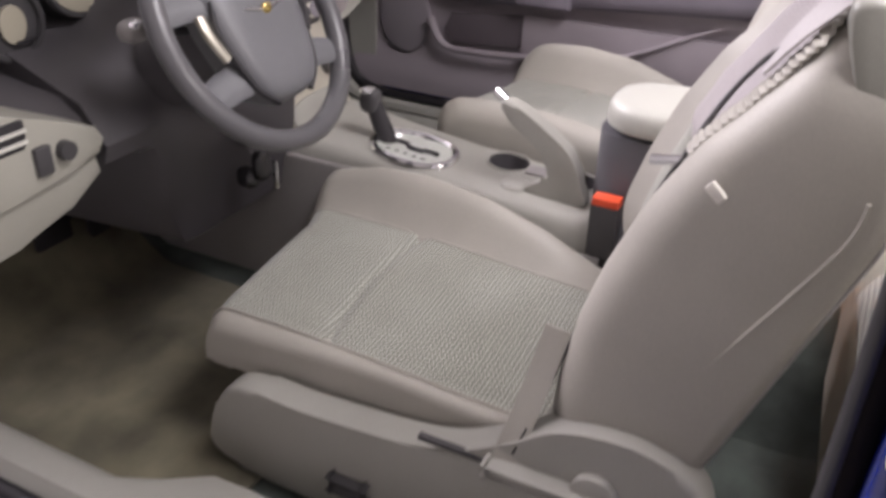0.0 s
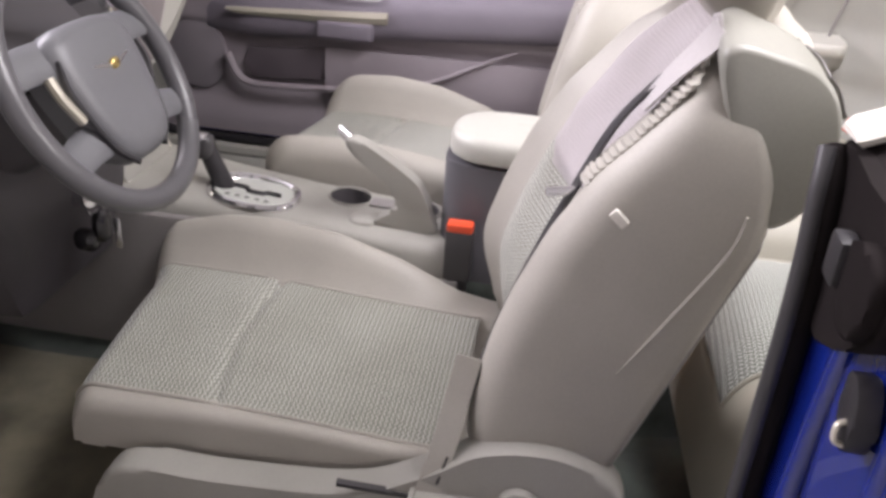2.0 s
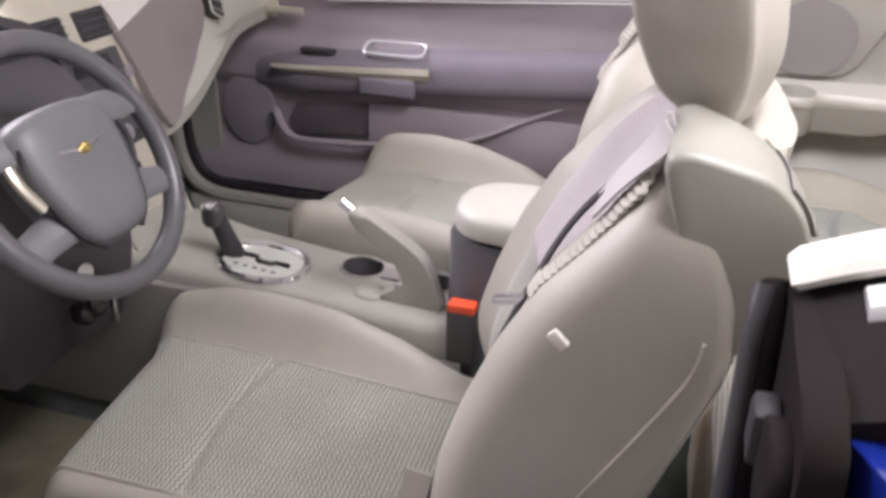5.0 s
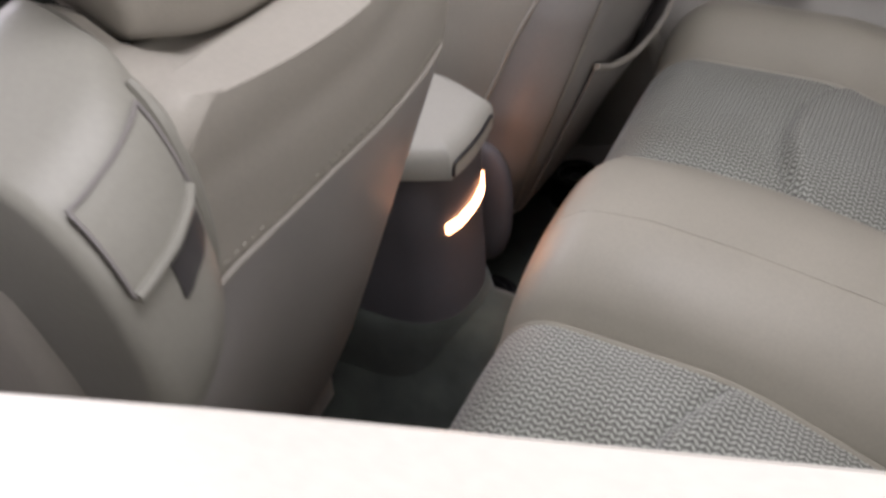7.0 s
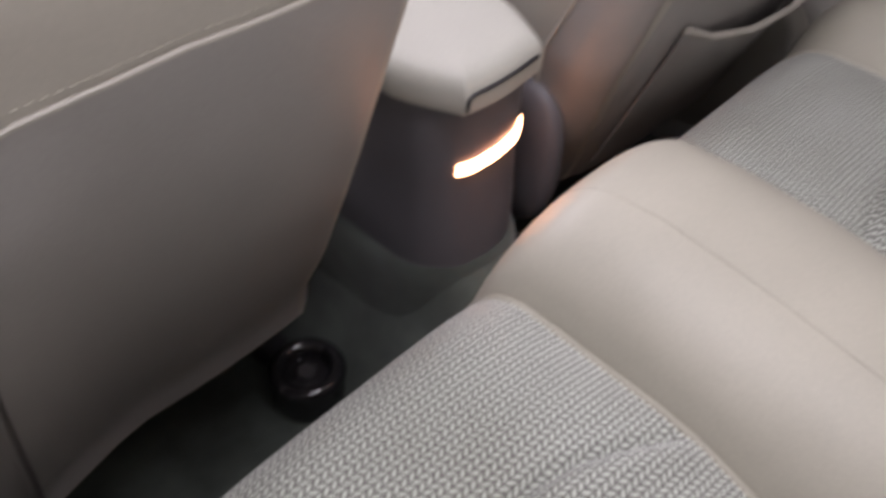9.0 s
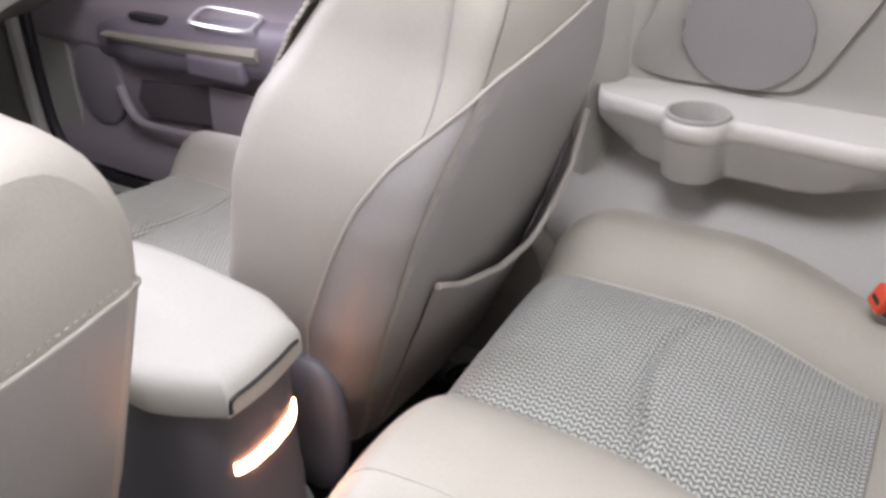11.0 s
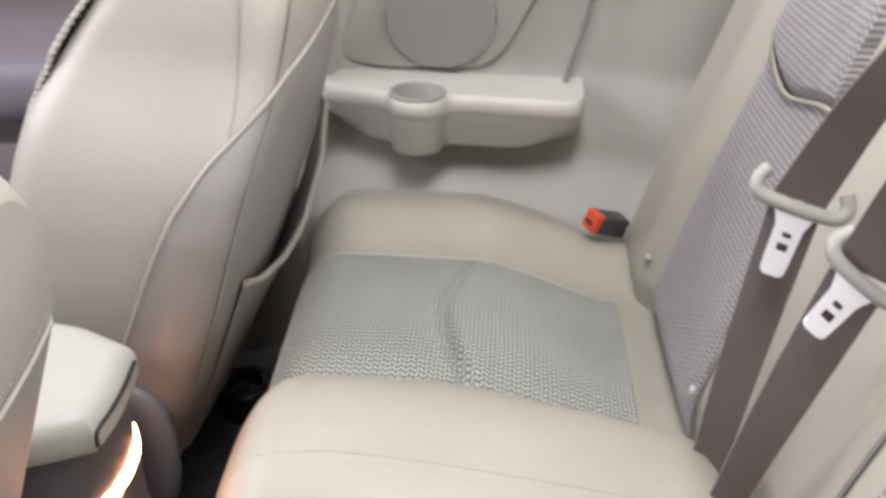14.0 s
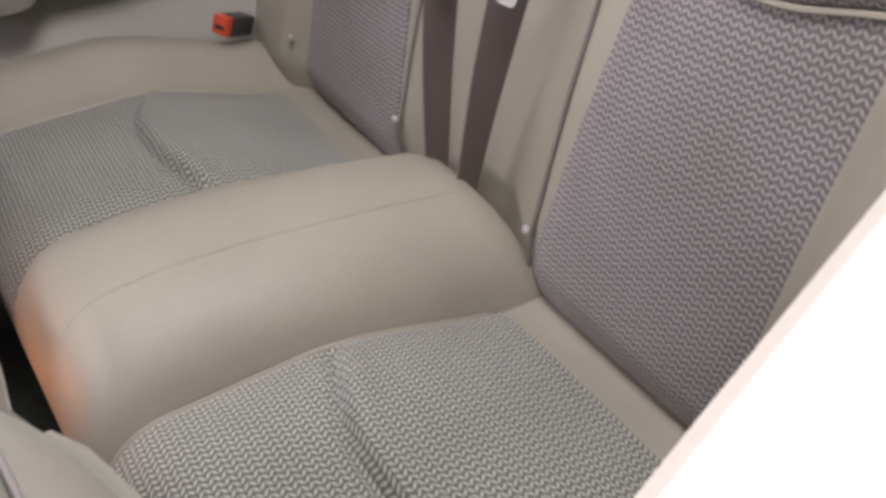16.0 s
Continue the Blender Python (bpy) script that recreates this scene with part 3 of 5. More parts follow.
        part("side_seam", tube(smooth([wrapped(0.05 - wi(q) - lerp(0.058, 0.08, (q - 0.465) / 0.2), q, 0.0005) for q in frange(0.465, 0.665, 12)], 3), 0.0012, 6), VINYL_SHADED, seat)

    if driver:
        part("panel_seam", tube([rear_pt(0.158, q, 0.003) for q in frange(-0.01, 0.47, 24)], 0.0014, 6), BLACK, seat, "dark seam down the rear panel")
        part("panel_seam", tube([rear_pt(0.164, q, 0.003) for q in frange(-0.01, 0.46, 24)], 0.0022, 6), VINYL_SHADED, seat)
    # head restraint on two posts: flat rear, crisp side edges, rounded chin
    hx, hy, hz = cx, -0.36 if driver else -0.41, 0.988 + bz
    leaf = smooth([(0.075, 0.10), (0.078, 0.05), (0.064, 0.0), (0.034, -0.055), (0.0, -0.080), (-0.035, -0.095), (-0.062, -0.092), (-0.076, -0.07), (-0.080, -0.03), (-0.072, 0.03), (-0.055, 0.09), (-0.02, 0.135), (0.03, 0.14)], 4, True)
    hloops = []
    half = [(1.0, 0.12), (0.998, 0.45), (0.99, 0.76), (0.975, 0.90), (0.95, 0.965), (0.91, 0.99), (0.86, 1.0), (0.7, 1.02), (0.5, 1.04), (0.25, 1.05)]
    for u, k in [(-u, k) for u, k in half] + [(0.0, 1.05)] + half[::-1]:
        swell = 0.032 * max(0.0, 1 - (u / 0.86) ** 2)
        ring = []
        for p in leaf:
            a, b = (0.8 * p[0] + 0.02) * k, p[1] * k
            rear = sstep(0.02, -0.035, a)
            ring.append((hx + 0.126 * u * (1 - 0.27 * sstep(0.02, -0.10, b)), hy + a - swell * rear * lerp(0.45, 1.0, sstep(-0.11, -0.02, b)), hz + b - 0.012 * (1 - u * u) * sstep(-0.04, -0.1, b)))
        hloops.append(ring)
    head = part("head_restraint", loft(bmesh.new(), hloops), VINYL, seat)
    for sx in (-1, 1):
        part("post", tube([(hx + sx * 0.06, hy + 0.012, 0.88 + bz), (hx + sx * 0.06, hy + 0.008, 0.95 + bz)], 0.006, 10), CHROME, seat, "chrome head restraint post")

    if driver:
        # moulded shoulder with the belt loop and fold-forward latch
        def shell(lx, k=1.0):
            yr = curve1([(0.10, -0.405), (0.112, -0.43), (0.125, -0.452), (0.145, -0.468), (0.165, -0.476), (0.20, -0.480)], lx)
            zt = lerp(0.922, 0.902, clamp((lx - 0.12) / 0.07))
            out = []
            for y, z in round2([(-0.336, zt - 0.022), (-0.350, zt), (-0.396, zt - 0.008), (-0.432, zt - 0.019), (-0.458, zt - 0.044), (-0.472, zt - 0.085), (-0.474, zt - 0.14), (-0.455, zt - 0.185), (-0.425, zt - 0.208), (-0.392, zt - 0.18), (-0.362, zt - 0.10)], 4):
                y = -0.350 + (y + 0.350) * (yr + 0.350) / (-0.474 + 0.350) if y < -0.350 else y
                out.append((X(lx), -0.40 + (y + 0.40) * k, zt - 0.09 + (z - zt + 0.09) * k))
            return out
        loops = [shell(lx, k) for lx, k in ((0.096, 0.55), (0.10, 0.80), (0.106, 0.93), (0.115, 1.0), (0.13, 1.0), (0.145, 1.0), (0.16, 1.0), (0.175, 1.0), (0.192, 1.0), (0.199, 0.985), (0.204, 0.955), (0.207, 0.90))]
        shoulder = part("shoulder_cover", loft(bmesh.new(), loops), SHOULDER, seat, "stone plastic shoulder cover with latch")

        def shell_top(lx, v, lift):
            """Along the top of the cover from its front edge (0) over to the rear (1)."""
            pts = shell(lx)
            keep = [Vector(p) for p in pts[4:32]]
            f = v * (len(keep) - 1)
            i = min(int(f), len(keep) - 2)
            p, nx = keep[i].lerp(keep[i + 1], f - i), (keep[i + 1] - keep[i])
            nrm = Vector((0, nx.z, -nx.y)).normalized()
            return p + (nrm if nrm.z > 0 or nrm.y < 0 else -nrm) * lift
        part("latch_paddle", sheet(lambda u, v: shell_top(u, v, 0.0025), frange(0.134, 0.195, 8), frange(0.37, 0.53, 14), 0.004, Vector((0, 0.5, -0.8))), SHOULDER, shoulder, "stone fold-forward latch paddle")
        edge = [shell_top(0.196, v, 0.003) for v in frange(0.535, 0.37, 10)] + [shell_top(lx, 0.365, 0.003) for lx in frange(0.196, 0.132, 6)] + [shell_top(0.132, v, 0.003) for v in frange(0.37, 0.535, 10)]
        part("paddle_gap", tube(edge, 0.0012, 6), PLASTIC_GREY, shoulder)
        # No hollow here: a dark sheet paints the shade under the latch.
        part("latch_shade", sheet(lambda u, v: shell_top(u, v, 0.0008), frange(0.134, 0.170, 6), frange(0.55, 0.62, 6), 0.001, Vector((0, 1, 0))), PLASTIC_DARK, shoulder, "dark sheet for the shade of the finger recess")
        part("paddle_bar", tube([shell_top(lx, 0.537, 0.003) for lx in frange(0.134, 0.195, 6)], 0.0034, 6), SHOULDER, shoulder, "finger bar of the latch")
        part("cover_ridge", tube(smooth([shell_top(lerp(0.124, 0.116, k / 8), lerp(0.34, 0.78, k / 8), 0.001) for k in range(9)], 3), lambda t: 0.0055 * math.sin(math.pi * (0.08 + 0.84 * t)) ** 0.5, 8), SHOULDER, shoulder, "raised rim beside the latch")
        gm = Matrix.Translation((X(0.140), -0.339, 0.902)) @ Euler((-0.35, 0.25, 0)).to_matrix().to_4x4()
        part("belt_guide", box(-0.014, 0.016, -0.003, 0.004, -0.022, 0.018, 0.003, 2, m=gm), WEBBING_PALE, shoulder, "pale belt guide on the cover edge")
        part("airbag_tag", box(-0.004, 0.004, -0.011, 0.011, -0.006, 0.006, 0.002, m=Matrix.Translation((-0.627, -0.258, 0.702)) @ Euler((0.7, 0, -0.12)).to_matrix().to_4x4()), WHITE, seat, "small pale cloth tag")
    else:
        rim_q = lambda lx: curve1([(-0.16, 0.255), (-0.10, 0.225), (0.0, 0.20), (0.08, 0.205), (0.14, 0.25), (0.18, 0.32), (0.20, 0.38)], lx)
        slack = lambda lx: curve1([(-0.16, 0.003), (-0.08, 0.012), (0.02, 0.022), (0.10, 0.028), (0.17, 0.022), (0.20, 0.005)], lx)
        pouch = lambda lx, v: rear_pt(lx, lerp(rim_q(lx), 0.0, v), 0.006 + slack(lx) * (1 - v) ** 1.6)
        pocket = part("map_pocket", sheet(pouch, frange(-0.16, 0.20, 36), frange(0, 1, 12), 0.003, Vector((0, 1, 0))), VINYL_SHADED, seat, "slack vinyl map pocket")
        part("pocket_rim", tube([pouch(lx, 0.0) for lx in frange(-0.16, 0.20, 36)], 0.005, 8), VINYL, pocket, "pale piped pocket rim")
    if not driver:
        part("hinge_cover", blob(X(-0.258), -0.262, 0.335, 0.024, 0.062, 0.11, 2.6), BINGREY, seat, "round plastic hinge cover")
    return seat


front_seat(-1, -0.39, 0.0, 0.0, True)
front_seat(1, 0.40, -0.055, 0.085, False)


# ---- belts and buckle by the driver seat ----
def ribbon(points, width, thick=0.0016, across=None, twist=None):
    """A flat strap along points; across: its width direction, one or a list blended along."""
    P = [Vector(p) for p in points]
    bm = bmesh.new()
    loops = []
    for i, p in enumerate(P):
        d = (P[min(i + 1, len(P) - 1)] - P[max(i - 1, 0)]).normalized()
        a = Vector(across[0]).lerp(Vector(across[1]), i / (len(P) - 1)) if isinstance(across[0], (tuple, Vector)) else Vector(across)
        a = (a - d * a.dot(d)).normalized()
        nrm = d.cross(a)
        w, h = a * (width / 2), nrm * (thick / 2)
        loops.append([p - w - h, p + w - h, p + w + h, p - w + h])
    return loft(bm, loops)


belt = thing("front_seat_belt", (-0.60, -0.22, 0.3), "dark seat belt through the shoulder loop of the driver seat", "seat belt")
run = smooth([(-0.518, -0.318, 0.875), (-0.523, -0.250, 0.79), (-0.541, -0.206, 0.70), (-0.558, -0.165, 0.60), (-0.57, -0.125, 0.48), (-0.60, -0.10, 0.38), (-0.65, -0.075, 0.29)], 6)
part("webbing", ribbon(run, 0.032, 0.003, ((0.85, 0.30, -0.42), (0.9, 0.2, -0.4))), BLACK, belt)
part("upper_webbing", ribbon(smooth([(-0.553, -0.338, 0.907), (-0.55, -0.322, 0.885), (-0.545, -0.295, 0.85), (-0.54, -0.27, 0.81)], 5), 0.03, 0.003, ((0.5, 0.5, 0.35), (0.85, 0.3, -0.2))), WEBBING_PALE, belt, "pale belt fold at the loop")
tongue = part("tongue", box(-0.006, 0.006, -0.015, 0.035, -0.005, 0.005, 0.002, m=Matrix.Translation((-0.545, -0.205, 0.695)) @ Euler((-0.15, 0.1, 0.1)).to_matrix().to_4x4()), CHROME, belt, "chrome belt tongue")
part("lower_flap", ribbon(smooth([(-0.592, -0.10, 0.46), (-0.612, -0.09, 0.40), (-0.640, -0.08, 0.34), (-0.662, -0.065, 0.272)], 4), 0.034, 0.003, (0, 1, 0.3)), VINYL, belt, "stone vinyl flap over the belt foot")

buckle = thing("seat_belt_buckle", (-0.107, -0.02, 0.2), "black belt buckle with red button beside the console", "belt buckle", "belt buckles")
part("stalk", box(-0.118, -0.096, -0.036, 0.002, 0.18, 0.36, 0.006), BLACK, buckle)
part("housing", box(-0.124, -0.090, -0.043, 0.009, 0.30, 0.405, 0.006), PLASTIC_DARK, buckle)
part("button", box(-0.123, -0.092, -0.042, 0.008, 0.398, 0.418, 0.005), RED, buckle, "red release button")


# ---- centre console ----
console = thing("center_console", (0.0, 0.1, 0.1), "stone plastic centre console with shifter, cups and padded armrest box", "console")


def console_top(y):
    return curve1([(-0.02, 0.352), (0.15, 0.362), (0.30, 0.372), (0.45, 0.386), (0.56, 0.398), (0.66, 0.408)], y)


loops = []
for y in frange(-0.02, 0.66, 24):
    zt, hw = console_top(y), curve1([(-0.02, 0.105), (0.3, 0.108), (0.5, 0.115), (0.66, 0.135)], y)
    loops.append([(-hw - 0.012, y, 0.06), (-hw - 0.006, y, zt - 0.07), (-hw, y, zt - 0.022), (-hw + 0.006, y, zt - 0.008), (-hw + 0.02, y, zt), (hw - 0.02, y, zt), (hw - 0.006, y, zt - 0.008), (hw, y, zt - 0.022), (hw + 0.006, y, zt - 0.07), (hw + 0.012, y, 0.06)])
body_bm = bmesh.new()
ys = frange(-0.02, 0.66, 24)
rows = [[body_bm.verts.new(p) for p in lp] for lp in loops]
cut_row = max(k for k, y in enumerate(ys) if y < 0.31)
for k in range(len(rows) - 1):
    for i in range(10):
        j = (i + 1) % 10
        if not (i == 4 and k < cut_row):
            body_bm.faces.new((rows[k][i], rows[k][j], rows[k + 1][j], rows[k + 1][i]))
body_bm.faces.new(rows[0])
body_bm.faces.new(rows[-1])
CUPS = ((0.048, 0.235), (0.048, 0.09))
cup_ring = lambda cx, cy, r, dz: [(cx + r * math.cos(2 * math.pi * k / 32), cy + r * math.sin(2 * math.pi * k / 32), console_top(cy + r * math.sin(2 * math.pi * k / 32)) + dz) for k in range(32)]
outline = [rows[k][4] for k in range(cut_row + 1)] + [rows[k][5] for k in range(cut_row, -1, -1)]
fill = []
for lp in [outline] + [[body_bm.verts.new(p) for p in cup_ring(cx, cy, 0.043, 0.0)] for cx, cy in CUPS]:
    for k in range(len(lp)):
        pair = (lp[k], lp[(k + 1) % len(lp)])
        fill.append(body_bm.edges.get(pair) or body_bm.edges.new(pair))
bmesh.ops.triangle_fill(body_bm, use_beauty=True, edges=fill)
part("body", body_bm, PLASTIC, console)
part("side_cover", box(-0.128, -0.122, -0.02, 0.30, 0.10, 0.30, 0.002), PLASTIC_GREY, console)
part("side_cover", box(-0.160, -0.140, 0.33, 1.08, 0.06, 0.375, 0.01, 2), PLASTIC_GREY, console, "grey side of the console foot")


def on_top(cx, cy, rx, ry, n=32, power=2.0, lift=0.0):
    return [Vector((x, y, console_top(y) + lift)) for x, y in oval(cx, cy, rx, ry, n, power)]


def disc(loop_pts, thick, bm=None):
    b2 = bmesh.new()
    return join(bm, loft(b2, [[p + Vector((0, 0, -thick)) for p in loop_pts], loop_pts]))


plate = part("shift_plate", disc(on_top(-0.028, 0.415, 0.064, 0.084, 36, 2.4, 0.004), 0.006), PLATE, console, "satin oval shift plate")
part("bezel", tube(on_top(-0.028, 0.415, 0.067, 0.087, 44, 2.4, 0.004), 0.0085, 8, True), CHROME, plate, "bright chrome bezel")
gate = smooth([(-0.022, 0.47, 0), (-0.022, 0.435, 0), (-0.035, 0.425, 0), (-0.035, 0.395, 0), (-0.028, 0.388, 0), (-0.028, 0.36, 0)], 4)
part("gate_slot", tube([(p.x, p.y, console_top(p.y) + 0.0045) for p in gate], 0.0075, 6, flat=0.4), BLACK, plate, "dark zigzag shift gate")
for k in range(5):
    y = 0.375 + 0.02 * k
    part("gate_mark", box(-0.062, -0.056, y, y + 0.009, console_top(y) + 0.002, console_top(y) + 0.0056, 0.0), PLASTIC_DARK, plate)
lever = part("shift_lever", tube([(-0.024, 0.478, 0.385), (-0.028, 0.495, 0.43), (-0.032, 0.512, 0.478)], lambda t: 0.021 - 0.004 * t, 16), BLACK, console, "black leather shift lever boot")
part("shift_knob", blob(-0.034, 0.514, 0.475, 0.020, 0.021, 0.026, 3.0), PLASTIC_DARK, lever)
part("knob_cap", blob(-0.034, 0.518, 0.494, 0.018, 0.019, 0.008, 2.4), CHROME, lever, "chrome knob cap")
for cx, cy in CUPS:
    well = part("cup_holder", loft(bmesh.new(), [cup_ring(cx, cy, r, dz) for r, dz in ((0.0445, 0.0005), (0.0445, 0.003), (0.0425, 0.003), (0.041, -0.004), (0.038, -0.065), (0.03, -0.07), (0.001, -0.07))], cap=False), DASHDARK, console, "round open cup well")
    part("rim", tube(cup_ring(cx, cy, 0.0445, 0.001), 0.003, 6, True), PLASTIC, well)
part("coin_slot", box(0.02, 0.06, 0.11, 0.19, 0.3635, 0.3685, 0.002), PLASTIC_GREY, console)
brake = part("parking_brake", prism(round2([(0.045, 0.355), (0.165, 0.358), (0.15, 0.378), (0.118, 0.40), (0.118, 0.435), (0.215, 0.512), (0.20, 0.536), (0.092, 0.47), (0.062, 0.43), (0.05, 0.395)], 5), "x", -0.056, -0.022, 0.009, 3), PLASTIC, console, "stone plastic parking brake lever, pulled up")
part("brake_button", tube([(-0.039, 0.205, 0.522), (-0.039, 0.238, 0.547)], 0.010, 12), CHROME, brake, "chrome brake release button")
part("brake_foot", blob(-0.04, 0.185, 0.362, 0.03, 0.03, 0.014, 2.4), PLASTIC, brake)

# armrest box and its lid
def box_section(z, grow=0.0):
    out = []
    for x, y in oval(0.005, -0.15, 0.092 + grow, 0.185 + grow, 48, 3.8):
        if y < -0.28:
            y += 0.02 * sstep(-0.28, -0.335, y) * (abs((x - 0.005) / 0.09) ** 2)
        out.append((x, y, z))
    return out


def bin_loop(z, k):
    return [(0.005 + (x - 0.005) * k, (y + 0.15) * lerp(1, k, 0.5) - 0.15, z) for x, y, _ in box_section(z)]


part("armrest_bin", loft(bmesh.new(), [bin_loop(0.10, 1.0), bin_loop(0.345, 1.0), bin_loop(0.35, 0.985), bin_loop(0.42, 0.965), bin_loop(0.518, 0.965)]), BINGREY, console, "slate plastic armrest bin")
part("bin_foot", loft(bmesh.new(), [bin_loop(0.17, 1.16), bin_loop(0.25, 1.12), bin_loop(0.275, 1.07), bin_loop(0.283, 1.0)]), CARPET, console, "carpeted foot of the bin")


LID = round2([(-0.080, -0.015), (-0.092, -0.06), (-0.094, -0.12), (-0.093, -0.235), (-0.088, -0.272), (-0.060, -0.330), (-0.050, -0.339), (0.0, -0.341), (0.060, -0.332), (0.070, -0.326), (0.094, -0.275), (0.100, -0.24), (0.102, -0.12), (0.100, -0.06), (0.088, -0.015), (0.05, 0.018), (0.0, 0.026), (-0.045, 0.018)], 4)


def lid_loop(z, k):
    return [(0.005 + (x - 0.005) * k, (y + 0.15) * lerp(1, k, 0.5) - 0.15, z + 0.012 * sstep(-0.30, -0.10, y)) for x, y in LID]


lid_loops = [lid_loop(0.515, 0.94), lid_loop(0.518, 0.985), lid_loop(0.524, 1.0), lid_loop(0.542, 1.0)]
for z, k in ((0.550, 0.985), (0.556, 0.955), (0.561, 0.90), (0.564, 0.78), (0.565, 0.45), (0.565, 0.15)):
    lid_loops.append(lid_loop(z, k))
lid = part("armrest_lid", loft(bmesh.new(), lid_loops), LIDPALE, console, "pale padded armrest lid")
def rear_of(loop_pts, x):
    pts = sorted((p[0], p[1]) for p in loop_pts if p[1] < -0.18)
    for (xa, ya), (xb, yb) in zip(pts, pts[1:]):
        if xa <= x <= xb and xb > xa:
            return lerp(ya, yb, (x - xa) / (xb - xa))
    return pts[0][1] if x < pts[0][0] else pts[-1][1]


notch = [Vector((dx, rear_of(lid_loop(0.54, 1.0), dx) - 0.0005, z)) for dx, z in ((-0.053, 0.524), (-0.052, 0.536), (-0.046, 0.541), (-0.02, 0.5425), (0.02, 0.543), (0.045, 0.543), (0.06, 0.541))]
part("lid_latch_gap", tube(smooth(notch, 4), 0.0026, 6), BLACK, lid, "dark gap round the lid latch")


def bin_y(x, z=0.44, k=0.965):
    """Rear face of the bin at x."""
    pts = sorted((p[0], p[1]) for p in bin_loop(z, k) if p[1] < -0.16)
    for (xa, ya), (xb, yb) in zip(pts, pts[1:]):
        if xa <= x <= xb and xb > xa:
            return lerp(ya, yb, (x - xa) / (xb - xa))
    return pts[0][1]


part("footwell_lamp", sheet(lambda u, v: (lerp(-0.044, 0.060, u), bin_y(lerp(-0.044, 0.060, u)) - 0.0035, lerp(lerp(0.425, 0.438, u), lerp(0.439, 0.455, u), v)), frange(0, 1, 16), frange(0, 1, 2), 0.008, Vector((0, 1, 0))), LAMP, console, "lit amber lamp on the console rear")


# ---- steering wheel and column ----
wheel = thing("steering_wheel", (-0.42, 0.50, 0.72), "grey four-spoke steering wheel with gilt winged emblem", "steering wheel")
WM = Matrix.Translation((-0.415, 0.485, 0.720)) @ Euler((radians(61), 0, 0)).to_matrix().to_4x4()
W = lambda x, y, z=0.0: WM @ Vector((x, y, z))
R = 0.186
part("rim", tube([W(R * math.cos(a), R * math.sin(a)) for a in frange(0, 2 * math.pi * 71 / 72, 71)], 0.0175, 14, True), RIMSKIN, wheel, "dark glossy leather rim")
hub2d = [(-0.098, 0.055), (-0.06, 0.085), (0.06, 0.085), (0.098, 0.055), (0.092, -0.03), (0.068, -0.10), (0.035, -0.122), (-0.035, -0.122), (-0.068, -0.10), (-0.092, -0.03)]
hub_loops = []
for z, k in ((-0.05, 0.85), (-0.01, 1.0), (0.012, 0.98), (0.024, 0.9), (0.030, 0.75), (0.033, 0.45), (0.034, 0.15)):
    hub_loops.append([W(x * k, y * k, z) for x, y in round2(hub2d, 4)])
hub = part("airbag_cover", loft(bmesh.new(), hub_loops), WHEELSKIN, wheel, "smooth grey airbag cover")
for sx in (-1, 1):
    part("spoke", tube(smooth([W(sx * 0.07, 0.05, 0.002), W(sx * 0.125, 0.056, -0.004), W(sx * R, 0.05, -0.003)], 5), lambda t: 0.034 - 0.012 * t, 10, flat=0.4), WHEELSKIN, wheel)
    part("spoke", tube(smooth([W(sx * 0.06, -0.065, 0.0), W(sx * 0.11, -0.072, -0.006), W(sx * 0.172, -0.085, -0.003)], 5), lambda t: 0.032 - 0.010 * t, 10, flat=0.4), WHEELSKIN, wheel)
    part("spoke_cap", tube(smooth([W(sx * 0.098, -0.035, 0.008), W(sx * 0.112, 0.0, 0.010), W(sx * 0.112, 0.03, 0.008)], 4), 0.016, 8, flat=0.5), SATIN if sx < 0 else PLASTIC_DARK, wheel, "silver spoke trim" if sx < 0 else "")
    part("spoke_seam", tube(smooth([W(sx * 0.088, 0.045, 0.018), W(sx * 0.097, 0.0, 0.014), W(sx * 0.076, -0.085, 0.012), W(sx * 0.04, -0.122, 0.010)], 6), 0.0055, 6), BLACK, wheel)
part("emblem", blob(*W(0, 0.012, 0.034), 0.011, 0.005, 0.009, 2.4), GOLD, hub, "round gilt emblem boss")
for sx in (-1, 1):
    part("emblem_wing", tube([W(sx * 0.010, 0.013, 0.034), W(sx * 0.046, 0.02, 0.0325)], lambda t: 0.0045 - 0.0025 * t, 6, flat=0.5), CHROME, hub, "thin chrome wing")

column = thing("steering_column", (-0.42, 0.7, 0.5), "dark plastic steering column with stalk and ignition keys", "steering column")
part("shroud", tube([W(0, 0, -0.04), W(0, 0, -0.20)], lambda t: 0.055 + 0.02 * t, 18), DASHDARK, column)
part("stalk", tube([W(-0.04, 0.03, -0.07), W(-0.16, 0.05, -0.06)], lambda t: 0.009 + 0.005 * t, 10), PLASTIC_DARK, column)
part("stalk_end", blob(*W(-0.172, 0.052, -0.058), 0.022, 0.019, 0.017, 2.4), PLASTIC_GREY, column)
part("stalk_tip", blob(*W(-0.176, 0.056, -0.045), 0.012, 0.009, 0.006, 2.4), CHROME, column, "chrome tip of the column stalk")
key = part("ignition_lock", tube([(-0.30, 0.640, 0.462), (-0.306, 0.600, 0.468)], 0.017, 14), CHROME, column, "chrome ignition lock")
part("key_ring", tube([(-0.310, 0.592 + 0.016 * math.cos(a), 0.452 + 0.016 * math.sin(a)) for a in frange(0, 2 * math.pi * 23 / 24, 23)], 0.0016, 6, True), CHROME, key, "thin steel key ring")
part("key_fob", blob(-0.316, 0.578, 0.425, 0.018, 0.014, 0.030, 3.0), GLOSSBLACK, key, "black key fob")
